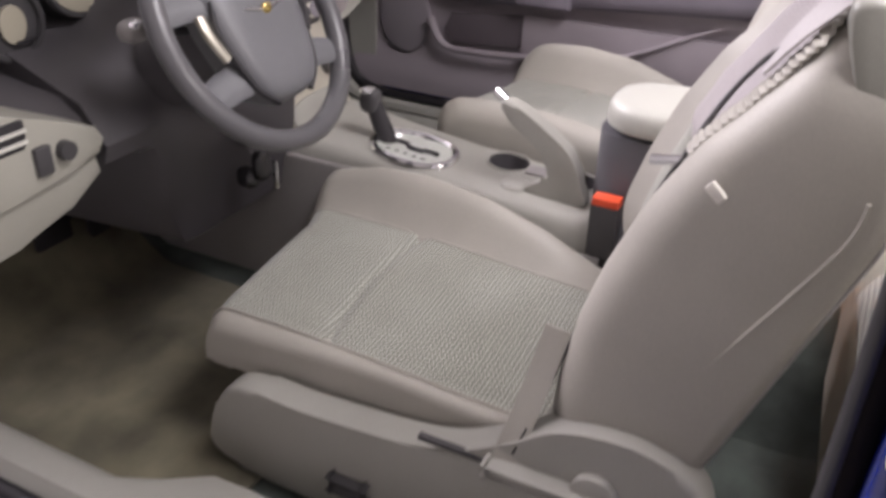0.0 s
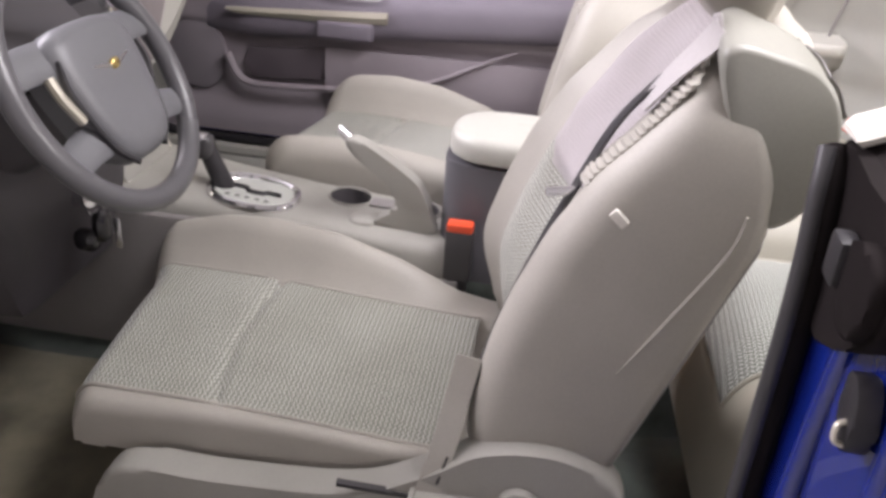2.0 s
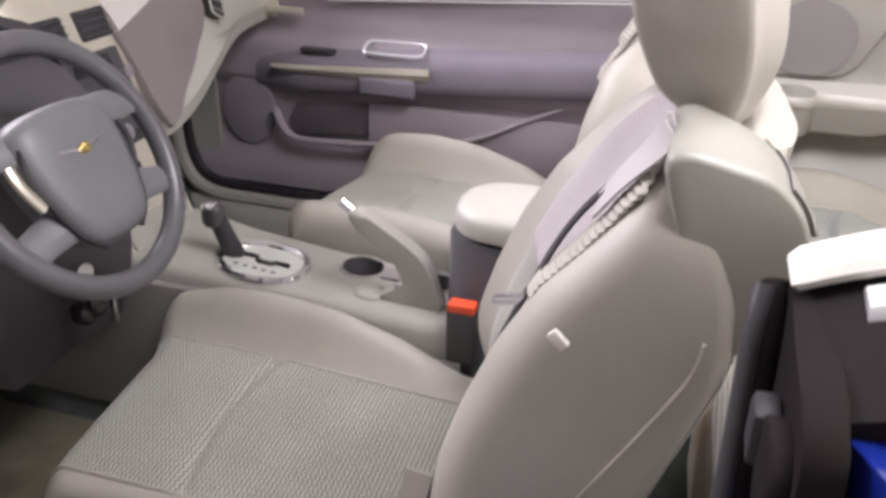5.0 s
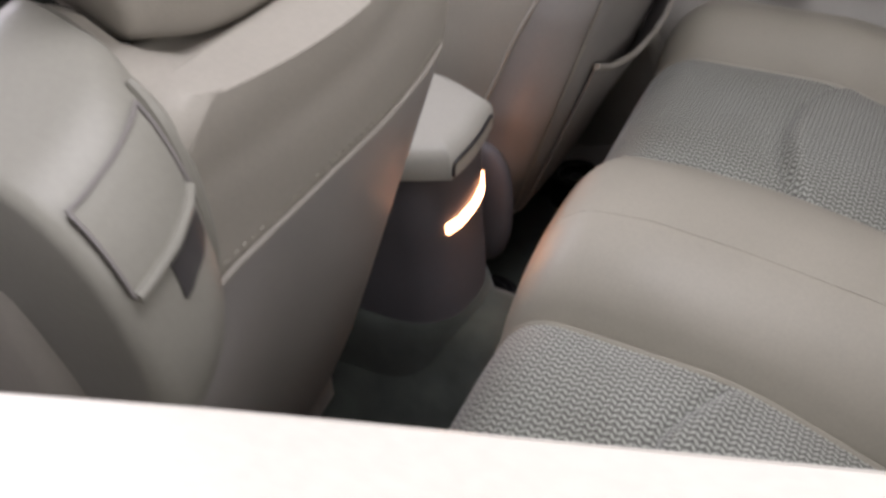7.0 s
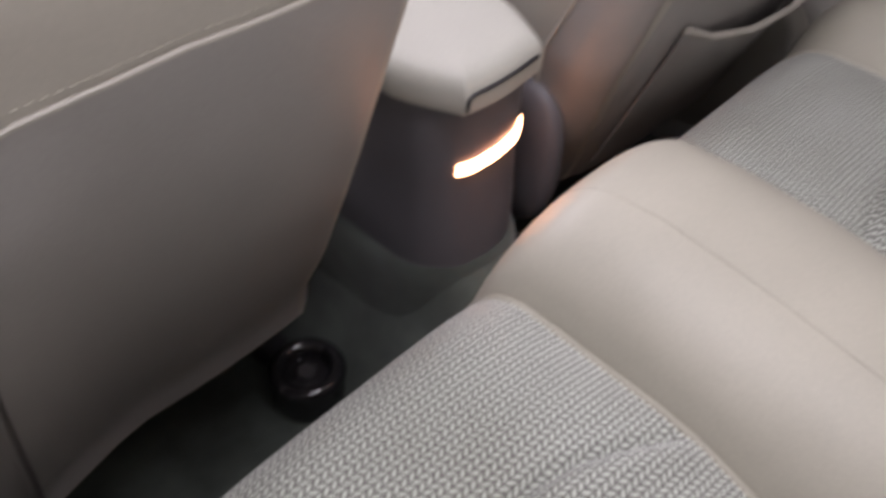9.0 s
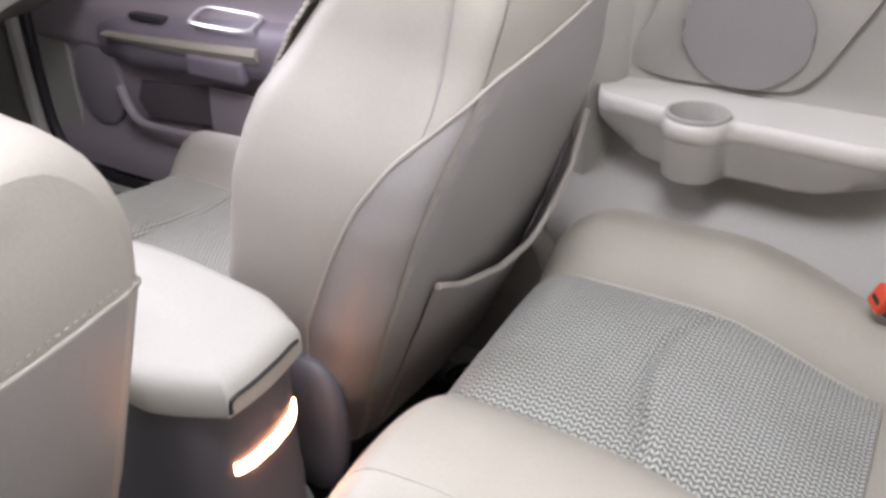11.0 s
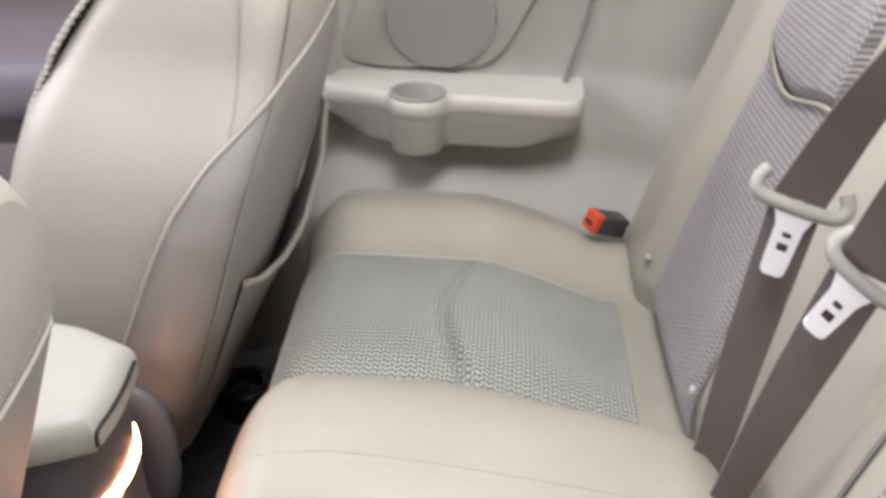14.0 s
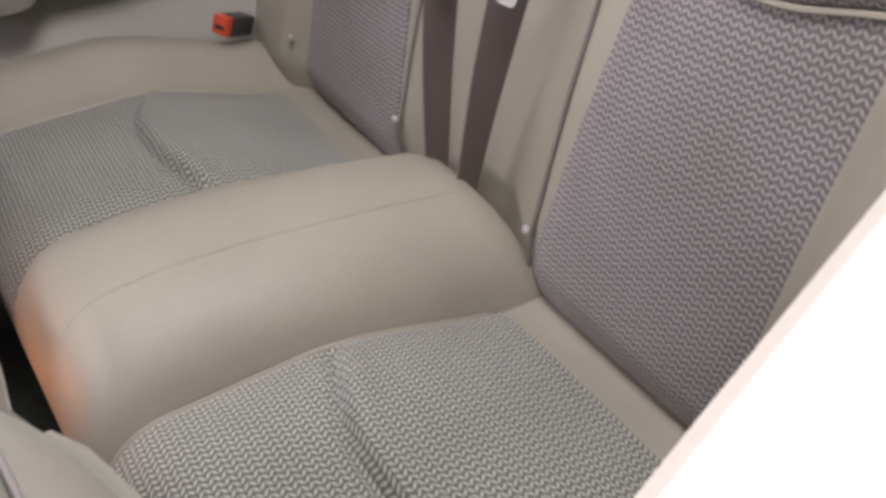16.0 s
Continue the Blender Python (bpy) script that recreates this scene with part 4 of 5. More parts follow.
part("key_fob", blob(-0.326, 0.604, 0.398, 0.014, 0.022, 0.020, 3.0), GLOSSBLACK, key, "black key fob")
part("key", box(-0.300, -0.297, 0.555, 0.567, 0.375, 0.432, 0.001), CHROME, key, "hanging steel key")


# ---- dashboard ----
dash = thing("dashboard", (0.0, 0.95, 0.4), "stone and taupe dashboard with silver centre stack and vents", "dashboard")


def profile_loft(keys, n, fn):
    bm = bmesh.new()
    return loft(bm, [fn(lerp(keys[0], keys[1], k / n)) for k in range(n + 1)])


def dash_upper(x):
    f = 0.03 * (x / 0.8) ** 2
    return [(x, 1.30, 0.96 - f), (x, 1.05, 0.955 - f), (x, 0.90, 0.935 - f), (x, 0.835, 0.905 - f), (x, 0.83, 0.885 - f), (x, 0.86, 0.87 - f), (x, 1.30, 0.80)]


part("top_pad", profile_loft((-0.86, 0.83), 24, dash_upper), PLASTIC, dash, "stone moulded dash top")


def dash_right(x):
    k = (x - 0.11) / 0.69
    lo = lerp(0.55, 0.67, sstep(0.0, 0.75, k))
    yb = lerp(0.70, 0.80, sstep(0, 1, k))
    return [(x, 1.25, 0.88), (x, 0.852, 0.875), (x, 0.80 + 0.02 * k, 0.80), (x, 0.755 + 0.05 * k, 0.70), (x, yb, lo + 0.05), (x, yb + 0.005, lo + 0.015), (x, yb + 0.04, lo), (x, 1.25, 0.5)]


part("lower_pad", profile_loft((0.11, 0.82), 20, dash_right), PLASTIC, dash)
gl = round2([(0.115, 0.59), (0.105, 0.72), (0.10, 0.835), (0.25, 0.855), (0.41, 0.865), (0.445, 0.80), (0.43, 0.75), (0.36, 0.702), (0.22, 0.64)], 5)


def dash_y(x, z):
    k = (x - 0.11) / 0.69
    lo = lerp(0.55, 0.67, sstep(0.0, 0.75, k))
    yb = lerp(0.70, 0.80, sstep(0, 1, k))
    return curve1([(lo, yb + 0.02), (lo + 0.02, yb + 0.002), (lo + 0.05, yb), (max(0.70, lo + 0.06), 0.755 + 0.05 * k), (0.80, 0.80 + 0.02 * k), (0.875, 0.852)], z)


def draped(outline, off, thick):
    bm = bmesh.new()
    c = (sum(p[0] for p in outline) / len(outline), sum(p[1] for p in outline) / len(outline))
    rings = []
    for k, o in ((1.0, -thick), (1.0, off * 0.5), (0.985, off), (0.7, off + 0.002), (0.35, off + 0.003), (0.05, off + 0.003)):
        rings.append([(lerp(c[0], x, k), dash_y(lerp(c[0], x, k), lerp(c[1], z, k)) - o, lerp(c[1], z, k)) for x, z in outline])
    return loft(bm, rings)


part("glove_box_lid", draped(gl, 0.012, 0.01), GLOVE, dash, "taupe glove box lid")
def band_pt(u, v):
    x, z = lerp(0.098, 0.425, u), lerp(lerp(0.786, 0.862, u), lerp(0.850, 0.876, u), v)
    return (x, dash_y(x, z) - 0.021, z)


part("silver_band", sheet(band_pt, frange(0, 1, 24), frange(0, 1, 8), 0.02, Vector((0, 1, 0))), BAND, dash, "brushed silver trim band")
part("lid_gap", tube([(x, dash_y(x, z) - 0.006, z) for x, z in gl[-14:] + gl[:1]], 0.003, 6), BLACK, dash)


def vent(cx, cy, cz, w, h, lean, n, tilt=0.0):
    m = Matrix.Translation((cx, cy, cz)) @ Euler((radians(lean), radians(tilt), 0)).to_matrix().to_4x4()
    v = part("air_vent", box(-w / 2, w / 2, -0.002, 0.03, -h / 2, h / 2, 0.006, m=m), BLACK, dash, "black louvred air vent")
    for k in range(n):
        z = -h / 2 + h * (k + 0.5) / n
        part("louvre", box(-w / 2 + 0.004, w / 2 - 0.004, -0.007, 0.004, z - 0.0016, z + 0.0016, 0.0, m=m), PLASTIC_GREY, v)
    ring = [m @ Vector((x, -0.003, z)) for x, z in oval(0, 0, w / 2 + 0.003, h / 2 + 0.003, 32, 6)]
    part("vent_frame", tube(ring, 0.0032, 6, True), PLASTIC, v)
    return v


vent(0.492, 0.792, 0.80, 0.058, 0.115, -20, 5, 24)
# centre stack
sm = Matrix.Translation((-0.01, 0.76, 0.655)) @ Euler((radians(-20), 0, 0)).to_matrix().to_4x4()
stack2d = round2([(-0.135, 0.22), (0.0, 0.235), (0.125, 0.22), (0.132, 0.1), (0.128, -0.06), (0.118, -0.24), (0.10, -0.34), (-0.10, -0.34), (-0.12, -0.24), (-0.132, -0.06), (-0.138, 0.1)], 4)
stack = part("center_fascia", loft(bmesh.new(), [[sm @ Vector((x * k, y, z * k)) for x, z in stack2d] for y, k in ((0.12, 1.02), (0.0, 1.02), (-0.012, 1.0), (-0.016, 0.96), (-0.017, 0.5), (-0.017, 0.1))]), SATIN, dash, "satin champagne centre stack")
for sx in (-1, 1):
    v = part("air_vent", box(sx * 0.062 - 0.046, sx * 0.062 + 0.046, -0.021, 0.0, 0.125, 0.185, 0.006, m=sm), BLACK, stack, "black stack vent")
for sx in (-1, 1):
    for k in range(4):
        z = 0.134 + 0.014 * k
        part("louvre", box(sx * 0.062 - 0.043, sx * 0.062 + 0.043, -0.026, -0.018, z - 0.0015, z + 0.0015, 0, m=sm), PLASTIC_DARK, stack)
part("radio", box(-0.095, 0.095, -0.024, 0.0, 0.005, 0.105, 0.006, m=sm), PLASTIC_DARK, stack, "dark radio face")
part("radio_screen", box(-0.06, 0.06, -0.0265, -0.02, 0.065, 0.096, 0.002, m=sm), SCREEN, stack)
for k in range(6):
    part("radio_key", box(-0.072 + 0.025 * k, -0.053 + 0.025 * k, -0.027, -0.02, 0.018, 0.030, 0.002, m=sm), PLASTIC_GREY, stack)
for sx in (-1, 1):
    part("radio_knob", tube([sm @ Vector((sx * 0.078, -0.02, 0.05)), sm @ Vector((sx * 0.078, -0.042, 0.05))], 0.013, 16), CHROME, stack, "chrome radio knob")
part("climate_panel", box(-0.095, 0.095, -0.022, 0.0, -0.085, -0.03, 0.006, m=sm), PLASTIC_DARK, stack, "dark climate panel")
for k in (-1, 0, 1):
    part("climate_knob", tube([sm @ Vector((k * 0.06, -0.018, -0.057)), sm @ Vector((k * 0.06, -0.042, -0.057))], 0.017, 16), CHROME, stack, "chrome-ringed climate knob")
part("lower_tray", prism(round2([(-0.085, -0.225), (0.09, -0.225), (0.085, -0.30), (0.04, -0.325), (-0.05, -0.325), (-0.085, -0.29)], 4), "y", -0.022, 0.0, 0.004), PLASTIC, stack, "stone tray door").data.transform(sm)
part("outlet_knob", tube([sm @ Vector((0.068, -0.012, -0.175)), sm @ Vector((0.068, -0.036, -0.175))], 0.019, 18), PLASTIC_DARK, stack, "dark outlet plug")
part("outlet_cap", tube([sm @ Vector((0.060, -0.036, -0.165)), sm @ Vector((0.060, -0.042, -0.165))], 0.010, 14), CHROME, stack, "bright outlet cap")
part("slot", box(-0.08, 0.02, -0.021, -0.01, -0.135, -0.118, 0.003, m=sm), BLACK, stack, "dark disc slot")
part("slot", box(-0.08, 0.02, -0.021, -0.01, -0.165, -0.152, 0.003, m=sm), BLACK, stack)
# driver side
pale = [(-0.87, 0.705), (-0.80, 0.672), (-0.70, 0.632), (-0.645, 0.606), (-0.634, 0.585), (-0.645, 0.565), (-0.70, 0.556), (-0.80, 0.546), (-0.87, 0.541)]
part("switch_panel", prism(pale, "y", 0.60, 0.72, 0.008, 3), SWITCHPANEL, dash, "stone switch panel beside the wheel")
part("lower_lip", prism([(-0.87, 0.54), (-0.80, 0.545), (-0.70, 0.554), (-0.645, 0.562), (-0.64, 0.53), (-0.70, 0.495), (-0.80, 0.475), (-0.87, 0.465)], "y", 0.612, 0.74, 0.008, 3), SWITCHPANEL, dash)
part("driver_pad", loft(bmesh.new(), [[(x, 1.2, 0.84), (x, 0.82, 0.64), (x, 0.70, 0.645 - 0.08 * (x + 0.87)), (x, 0.66, 0.635 - 0.16 * (x + 0.87)), (x, 0.66, 0.50 + 0.1 * (x + 0.87)), (x, 1.2, 0.50)] for x in frange(-0.88, -0.60, 8)]), DASHDARK, dash, "charcoal cowl beside the gauges")
part("knee_panel", loft(bmesh.new(), [[(x, 1.15, 0.82), (x, 0.74, 0.80 - 0.15 * sstep(-0.36, -0.50, x)), (x, 0.66, 0.72 - 0.10 * sstep(-0.36, -0.50, x)), (x, 0.62, 0.56), (x, 0.63, lerp(0.44, 0.53, sstep(-0.46, -0.53, x))), (x, 0.66, lerp(0.30, 0.52, sstep(-0.44, -0.53, x))), (x, 1.15, lerp(0.26, 0.50, sstep(-0.44, -0.53, x)))] for x in frange(-0.618, -0.14, 14)]), DASHDARK, dash, "charcoal knee panel under the wheel")
vm = Matrix.Translation((-0.815, 0.602, 0.632)) @ Euler((radians(4), 0, 0)).to_matrix().to_4x4()
sv = part("air_vent", box(-0.05, 0.055, -0.004, 0.02, -0.022, 0.026, 0.008, m=vm), BLACK, dash, "black louvred side vent")
for k in range(2):
    part("louvre", box(-0.046, 0.051, -0.009, -0.002, -0.007 + 0.016 * k, -0.003 + 0.016 * k, 0, m=vm), PLASTIC_LIGHT, sv)
part("lamp_switch", tube([(-0.708, 0.61, 0.595), (-0.708, 0.588, 0.594)], 0.014, 16), PLASTIC_DARK, dash, "black rotary lamp switch")
part("dimmer_switch", box(-0.758, -0.732, 0.592, 0.61, 0.57, 0.612, 0.004), PLASTIC_DARK, dash, "black dimmer switch")
hood = []
for k in range(13):
    a = math.pi * k / 12
    hood.append((-0.43 + 0.33 * math.cos(a), 0.0, 0.68 + 0.23 * math.sin(a) ** 0.7))
hoodm = bmesh.new()
loft(hoodm, [[(x, 0.98, z) for x, _, z in hood], [(x, 0.72, z - 0.0) for x, _, z in hood], [(-0.43 + (x + 0.43) * 0.93, 0.715, 0.68 + (z - 0.68) * 0.93) for x, _, z in hood], [(-0.43 + (x + 0.43) * 0.92, 0.95, 0.68 + (z - 0.68) * 0.90) for x, _, z in hood]], closed=False)
cluster = part("gauge_hood", hoodm, PLASTIC_DARK, dash, "dark gauge hood")
part("gauge_back", box(-0.66, -0.20, 0.93, 0.95, 0.62, 0.90, 0.004), BLACK, cluster)
for gx, gr, gz in ((-0.60, 0.058, 0.715), (-0.46, 0.08, 0.775), (-0.29, 0.08, 0.775)):
    g = part("gauge", tube([(gx, 0.80, gz), (gx, 0.93, gz)], gr, 26), PLASTIC_DARK, cluster)
    part("gauge_face", prism(oval(gx, gz, gr * (0.86 if gx > -0.5 else 0.4), gr * (0.86 if gx > -0.5 else 0.5)), "y", 0.793, 0.799, 0.0), GAUGEFACE, cluster, "cream gauge face")
    part("gauge_ring", tube([(gx + gr * 0.92 * math.cos(a), 0.797, gz + gr * 0.92 * math.sin(a)) for a in frange(0, 6.13, 40)], 0.006, 6, True), PLASTIC_DARK, cluster)
    part("needle", box(gx - 0.002, gx + gr * 0.6, 0.789, 0.792, gz - 0.030, gz - 0.025, 0), BLACK, cluster)
solid("firewall", box(-0.92, 0.92, 1.32, 1.40, 0.0, 1.0, 0.01), PLASTIC_DARK, "dark firewall behind the dashboard", "firewall", kind="structure")
pedals = thing("pedals", (-0.42, 1.1, 0.05), "black brake and throttle pedals over the footwell", "pedals")
part("brake_pedal", box(-0.46, -0.37, 1.06, 1.075, 0.17, 0.225, 0.006), BLACK, pedals)
part("throttle_pedal", box(-0.31, -0.25, 1.08, 1.095, 0.08, 0.22, 0.006), BLACK, pedals)


# ---- passenger door, shut ----
door = thing("passenger_door", (0.80, 0.45, 0.2), "shut passenger door with taupe trim panel, armrest and silver pull", "car door")


def skin_x(y, z):
    """Inner face of the door trim."""
    x = 0.800
    x -= 0.02 * sstep(0.485, 0.52, z) * sstep(0.66, 0.60, z)
    x -= 0.025 * sstep(0.70, 0.80, z)
    x -= 0.02 * sstep(0.34, 0.22, z)
    return x


part("panel", sheet(lambda u, v: (skin_x(u, v), u, v), frange(-0.34, 1.10, 30), frange(0.19, 0.90, 60), 0.05, Vector((1, 0, 0))), DOORSKIN, door)
part("belt_cap", box(0.765, 0.86, -0.36, 1.12, 0.885, 0.915, 0.01, 3), DOORSKIN, door)
for k, z in enumerate((0.825, 0.802, 0.792, 0.782)):
    part("bright_strip", tube([(skin_x(y, z) - 0.002, y, z - 0.055 * (y + 0.0)) for y in frange(-0.34, 0.86 if k == 0 else 0.62, 12)], 0.0030, 6), STEEL, door, "thin bright strip")
arm2d = [(0.795, 0.660), (0.768, 0.652), (0.752, 0.638), (0.745, 0.61), (0.745, 0.575), (0.752, 0.55), (0.765, 0.538), (0.795, 0.535)]
arm_loops = []
for y in frange(-0.33, 0.86, 24):
    k = sstep(0.87, 0.70, y)
    dzz = -0.055 * (y - 0.0) / 0.8
    arm_loops.append([(0.80 - (0.80 - x) * lerp(0.35, 1, k), y, 0.60 + (z - 0.60) * lerp(0.75, 1, k) + dzz) for x, z in arm2d])
part("armrest", loft(bmesh.new(), arm_loops), DOORBAND, door, "slate padded armrest band")
part("pull_trim", loft(bmesh.new(), [[(x, y, z + 0.617 - 0.045 * y / 0.8 - 0.005) for x, z in ((0.755, 0.0), (0.738, 0.0), (0.733, -0.014 * w), (0.740, -0.032 * w), (0.757, -0.030 * w))] for y, w in [(0.325, 0.9), (0.33, 1.0), (0.5, 0.95), (0.65, 0.7), (0.76, 0.5), (0.785, 0.2)]]), SATIN, door, "silver pull trim")
part("switch_bezel", tube([Vector((0.770 + 0.028 * math.copysign(abs(math.cos(a)) ** 0.4, math.cos(a)), 0.43 + 0.085 * math.copysign(abs(math.sin(a)) ** 0.4, math.sin(a)), 0.634 + 0.011 * math.copysign(abs(math.cos(a)) ** 0.4, math.cos(a)))) for a in frange(0, 6.2, 48)], 0.0045, 6, True), STEEL, door, "bright pull cup bezel")
part("pull_cup", box(0.756, 0.789, 0.352, 0.508, 0.605, 0.621, 0.006), DOORBAND, door)
part("grab_recess", box(0.733, 0.76, 0.365, 0.525, 0.508, 0.560, 0.012, 3), DOORBAND, door)
part("window_switch", box(0.75, 0.775, 0.60, 0.70, 0.606, 0.620, 0.004), PLASTIC_DARK, door, "black window switch")
lever_part = part("door_lever", box(0.757, 0.772, 0.69, 0.80, 0.704, 0.724, 0.005), SATIN, door, "silver inner door lever")
part("lever_plate", prism(round2([(0.775, 0.70), (0.80, 0.695), (0.85, 0.755), (0.78, 0.758)], 4), "x", 0.768, 0.785, 0.004), SATIN, lever_part)
# Flat plate; its dark colour stands for the shaded hollow of the pocket.
part("map_pocket", prism([(0.505, 0.378), (0.51, 0.47), (0.74, 0.448), (0.76, 0.40), (0.73, 0.36)], "x", 0.785, 0.796, 0.003), POCKET_SHADE, door, "map pocket plate, the shade inside put into its colour")
part("pocket_lip", tube(smooth([(0.77, 0.80, 0.43), (0.765, 0.755, 0.36), (0.758, 0.65, 0.352), (0.758, 0.40, 0.37), (0.762, 0.215, 0.405), (0.775, 0.05, 0.48), (0.79, -0.05, 0.52)], 6), lambda t: 0.013 - 0.009 * t, 8), DOORSKIN, door)
part("lower_panel", sheet(lambda u, v: (0.782 - 0.010 * math.sin(math.pi * clamp((v - 0.3) / 0.2)), u, v), frange(-0.30, 0.51, 14), frange(0.30, 0.476, 10), 0.01, Vector((1, 0, 0))), DOORSKIN, door)
part("speaker", prism(oval(0.895, 0.415, 0.085, 0.105), "x", 0.785, 0.80, 0.006), DOORGRILLE, door, "round speaker grille")
part("door_seal", tube(smooth([(0.765, 1.095, 0.62), (0.765, 1.095, 0.40), (0.765, 1.08, 0.26), (0.765, 1.02, 0.19), (0.765, 0.85, 0.175), (0.765, 0.3, 0.175), (0.765, -0.33, 0.175)], 6), 0.014, 8), BLACK, door, "black rubber door seal")
part("door_rim", tube(smooth([(0.752, 1.128, 0.62), (0.752, 1.128, 0.40), (0.752, 1.112, 0.24), (0.752, 1.04, 0.158), (0.752, 0.86, 0.142), (0.752, 0.3, 0.142)], 6), 0.022, 8), PLASTIC, door, "stone rim round the door opening")
solid("passenger_sill", loft(bmesh.new(), [[(0.70, y, 0.02), (0.705, y, 0.09), (0.725, y, 0.125), (0.76, y, 0.15), (0.84, y, 0.16), (0.86, y, 0.0)] for y in frange(-0.38, 1.25, 12)]), PLASTIC, "stone plastic passenger sill trim", "door sill", kind="structure")
solid("kick_panel", sheet(lambda u, v: (0.79 - 0.03 * sstep(1.06, 1.2, u), u, v), frange(1.0, 1.34, 10), frange(0.05, 0.90, 12), 0.03, Vector((1, 0, 0))), PLASTIC, "stone plastic kick panel ahead of the door", "kick panel", kind="structure")
solid("passenger_door_skin", box(0.862, 0.90, -0.36, 1.30, -0.1, 0.90, 0.015), BLUE, "blue painted outer door skin", "car body", kind="structure")


# ---- rear seat ----
XC = 0.03
bench = thing("rear_bench", (XC, -0.75, 0.19), "two-place rear seat, beige vinyl with zigzag cloth centres", "rear seat")


def hump(x):
    return max(0.0, 1 - (abs(x - 0.01) / 0.153) ** 2.4) ** 0.65


def crest(y):
    return curve1([(-0.985, 0.40), (-0.975, 0.43), (-0.96, 0.457), (-0.94, 0.474), (-0.92, 0.482), (-0.84, 0.497), (-0.75, 0.509), (-0.66, 0.520), (-0.57, 0.526), (-0.49, 0.518), (-0.44, 0.505)], y)


def bench_front(x):
    return -0.428 + 0.055 * (x - 0.01)


def bench_z(x, y):
    z = 0.437 - 0.068 * sstep(-0.66, -0.95, y)
    z += (crest(y) - z) * hump(x)
    ax = abs(x - 0.01)
    z += 0.045 * sstep(0.50, 0.60, ax) - 0.03 * sstep(0.60, 0.72, ax)
    z += 0.012 * math.exp(-((ax - 0.33) / 0.14) ** 4) * math.sin(math.pi * clamp((-0.45 - y) / 0.5))
    z -= 1.3 * edge_drop(bench_front(x) - y, 0.085)
    return z


loops = []
for k in range(53):
    f = 1 - math.cos(math.pi / 2 * k / 52)
    row = lambda x: lerp(bench_front(x) + 0.0, -0.985, f)
    loops.append([(-0.66, row(-0.66), 0.17)] + [(x, row(x), max(0.17, bench_z(x, row(x)) - 0.014 * sstep(0.148, 0.158, abs(x - 0.01)) * sstep(0.485, 0.465, abs(x - 0.01)) * sstep(0.005, 0.02, f) * sstep(-0.90, -0.88, row(x)))) for x in frange(-0.66, 0.72, 110)] + [(0.72, row(0.72), 0.17)])
part("cushion", loft(bmesh.new(), loops), VINYL_REAR, bench)
part("cushion_front", loft(bmesh.new(), [[(x, bench_front(x) - 0.02, 0.15), (x, bench_front(x) - 0.003, 0.19), (x, bench_front(x) - 0.001, 0.27), (x, bench_front(x) - 0.004, 0.335), (x, bench_front(x) - 0.06, 0.35), (x, bench_front(x) - 0.06, 0.15)] for x in frange(-0.655, 0.715, 20)]), VINYL_REAR, bench)


def groove_y(ax):
    t = clamp((ax - 0.16) / 0.33)
    return -0.694 + 0.048 * math.sin(math.pi * t)


for s in (-1, 1):
    def insert_pt(u, v, s=s):
        ax = lerp(0.156, 0.49, u)
        x = 0.01 + s * ax
        y = lerp(bench_front(x) - 0.004, -0.905, v)
        pillow = 0.010 * (1 - abs(2 * u - 1) ** 5)
        d = y - groove_y(ax)
        g = (0.012 * math.exp(-(d / 0.0075) ** 2) + 0.005 * math.exp(-((d - 0.018) / 0.02) ** 2) - 0.006 * math.exp(-((d + 0.022) / 0.016) ** 2)) * (1 - abs(2 * u - 1) ** 16)
        return Vector((x, y, bench_z(x, y) + 0.003 + pillow - g))
    vs = [1 - math.cos(math.pi / 2 * k / 180) for k in range(181)]
    part("cushion_insert", sheet(insert_pt, frange(0, 1, 30), vs, 0.008), CLOTH_REAR, bench, "grey zigzag cloth seat centre", uv=lambda c: (c.y, c.x))
    for ax in (0.163, 0.492):
        part("piping", tube([insert_pt(0.0 if ax < 0.3 else 1.0, v) for v in vs[::8]], 0.0035, 6), VINYL_REAR, bench)
    part("piping", tube([(0.01 + s * ax, -0.905, bench_z(0.01 + s * ax, -0.905) + 0.003) for ax in frange(0.163, 0.492, 14)], 0.0035, 6), VINYL_REAR, bench)
part("piping", tube([(-0.035, y, bench_z(-0.035, y) - 0.0004) for y in frange(-0.46, -0.94, 30)], 0.0012, 6), VINYL_REAR, bench, "stitched seam along the centre pad")

# rear backrest
RB = radians(17)


def back_off(x, q):
    """Forward bulge of the rear back at x and the length q up it."""
    ax = abs(x - XC)
    t = 0.035 + 0.022 * sstep(0.16, 0.21, ax) * sstep(0.0, 0.06, q)
    t += 0.035 * sstep(0.44, 0.50, ax) - 0.03 * sstep(0.60, 0.68, ax)
    t += 0.028 * math.exp(-((ax - 0.155) / 0.035) ** 2) * sstep(0.0, 0.1, q)
    t -= 0.03 * sstep(0.11, 0.03, ax)
    t += 0.012 * sstep(0.0, 0.3, q)
    t -= edge_drop(q + 0.01, 0.05) * 0.3
    return t


def BP(x, q, t=0.0):
    return Vector((x, -1.005 - math.sin(RB) * q + math.cos(RB) * t, 0.345 + math.cos(RB) * q + math.sin(RB) * t))


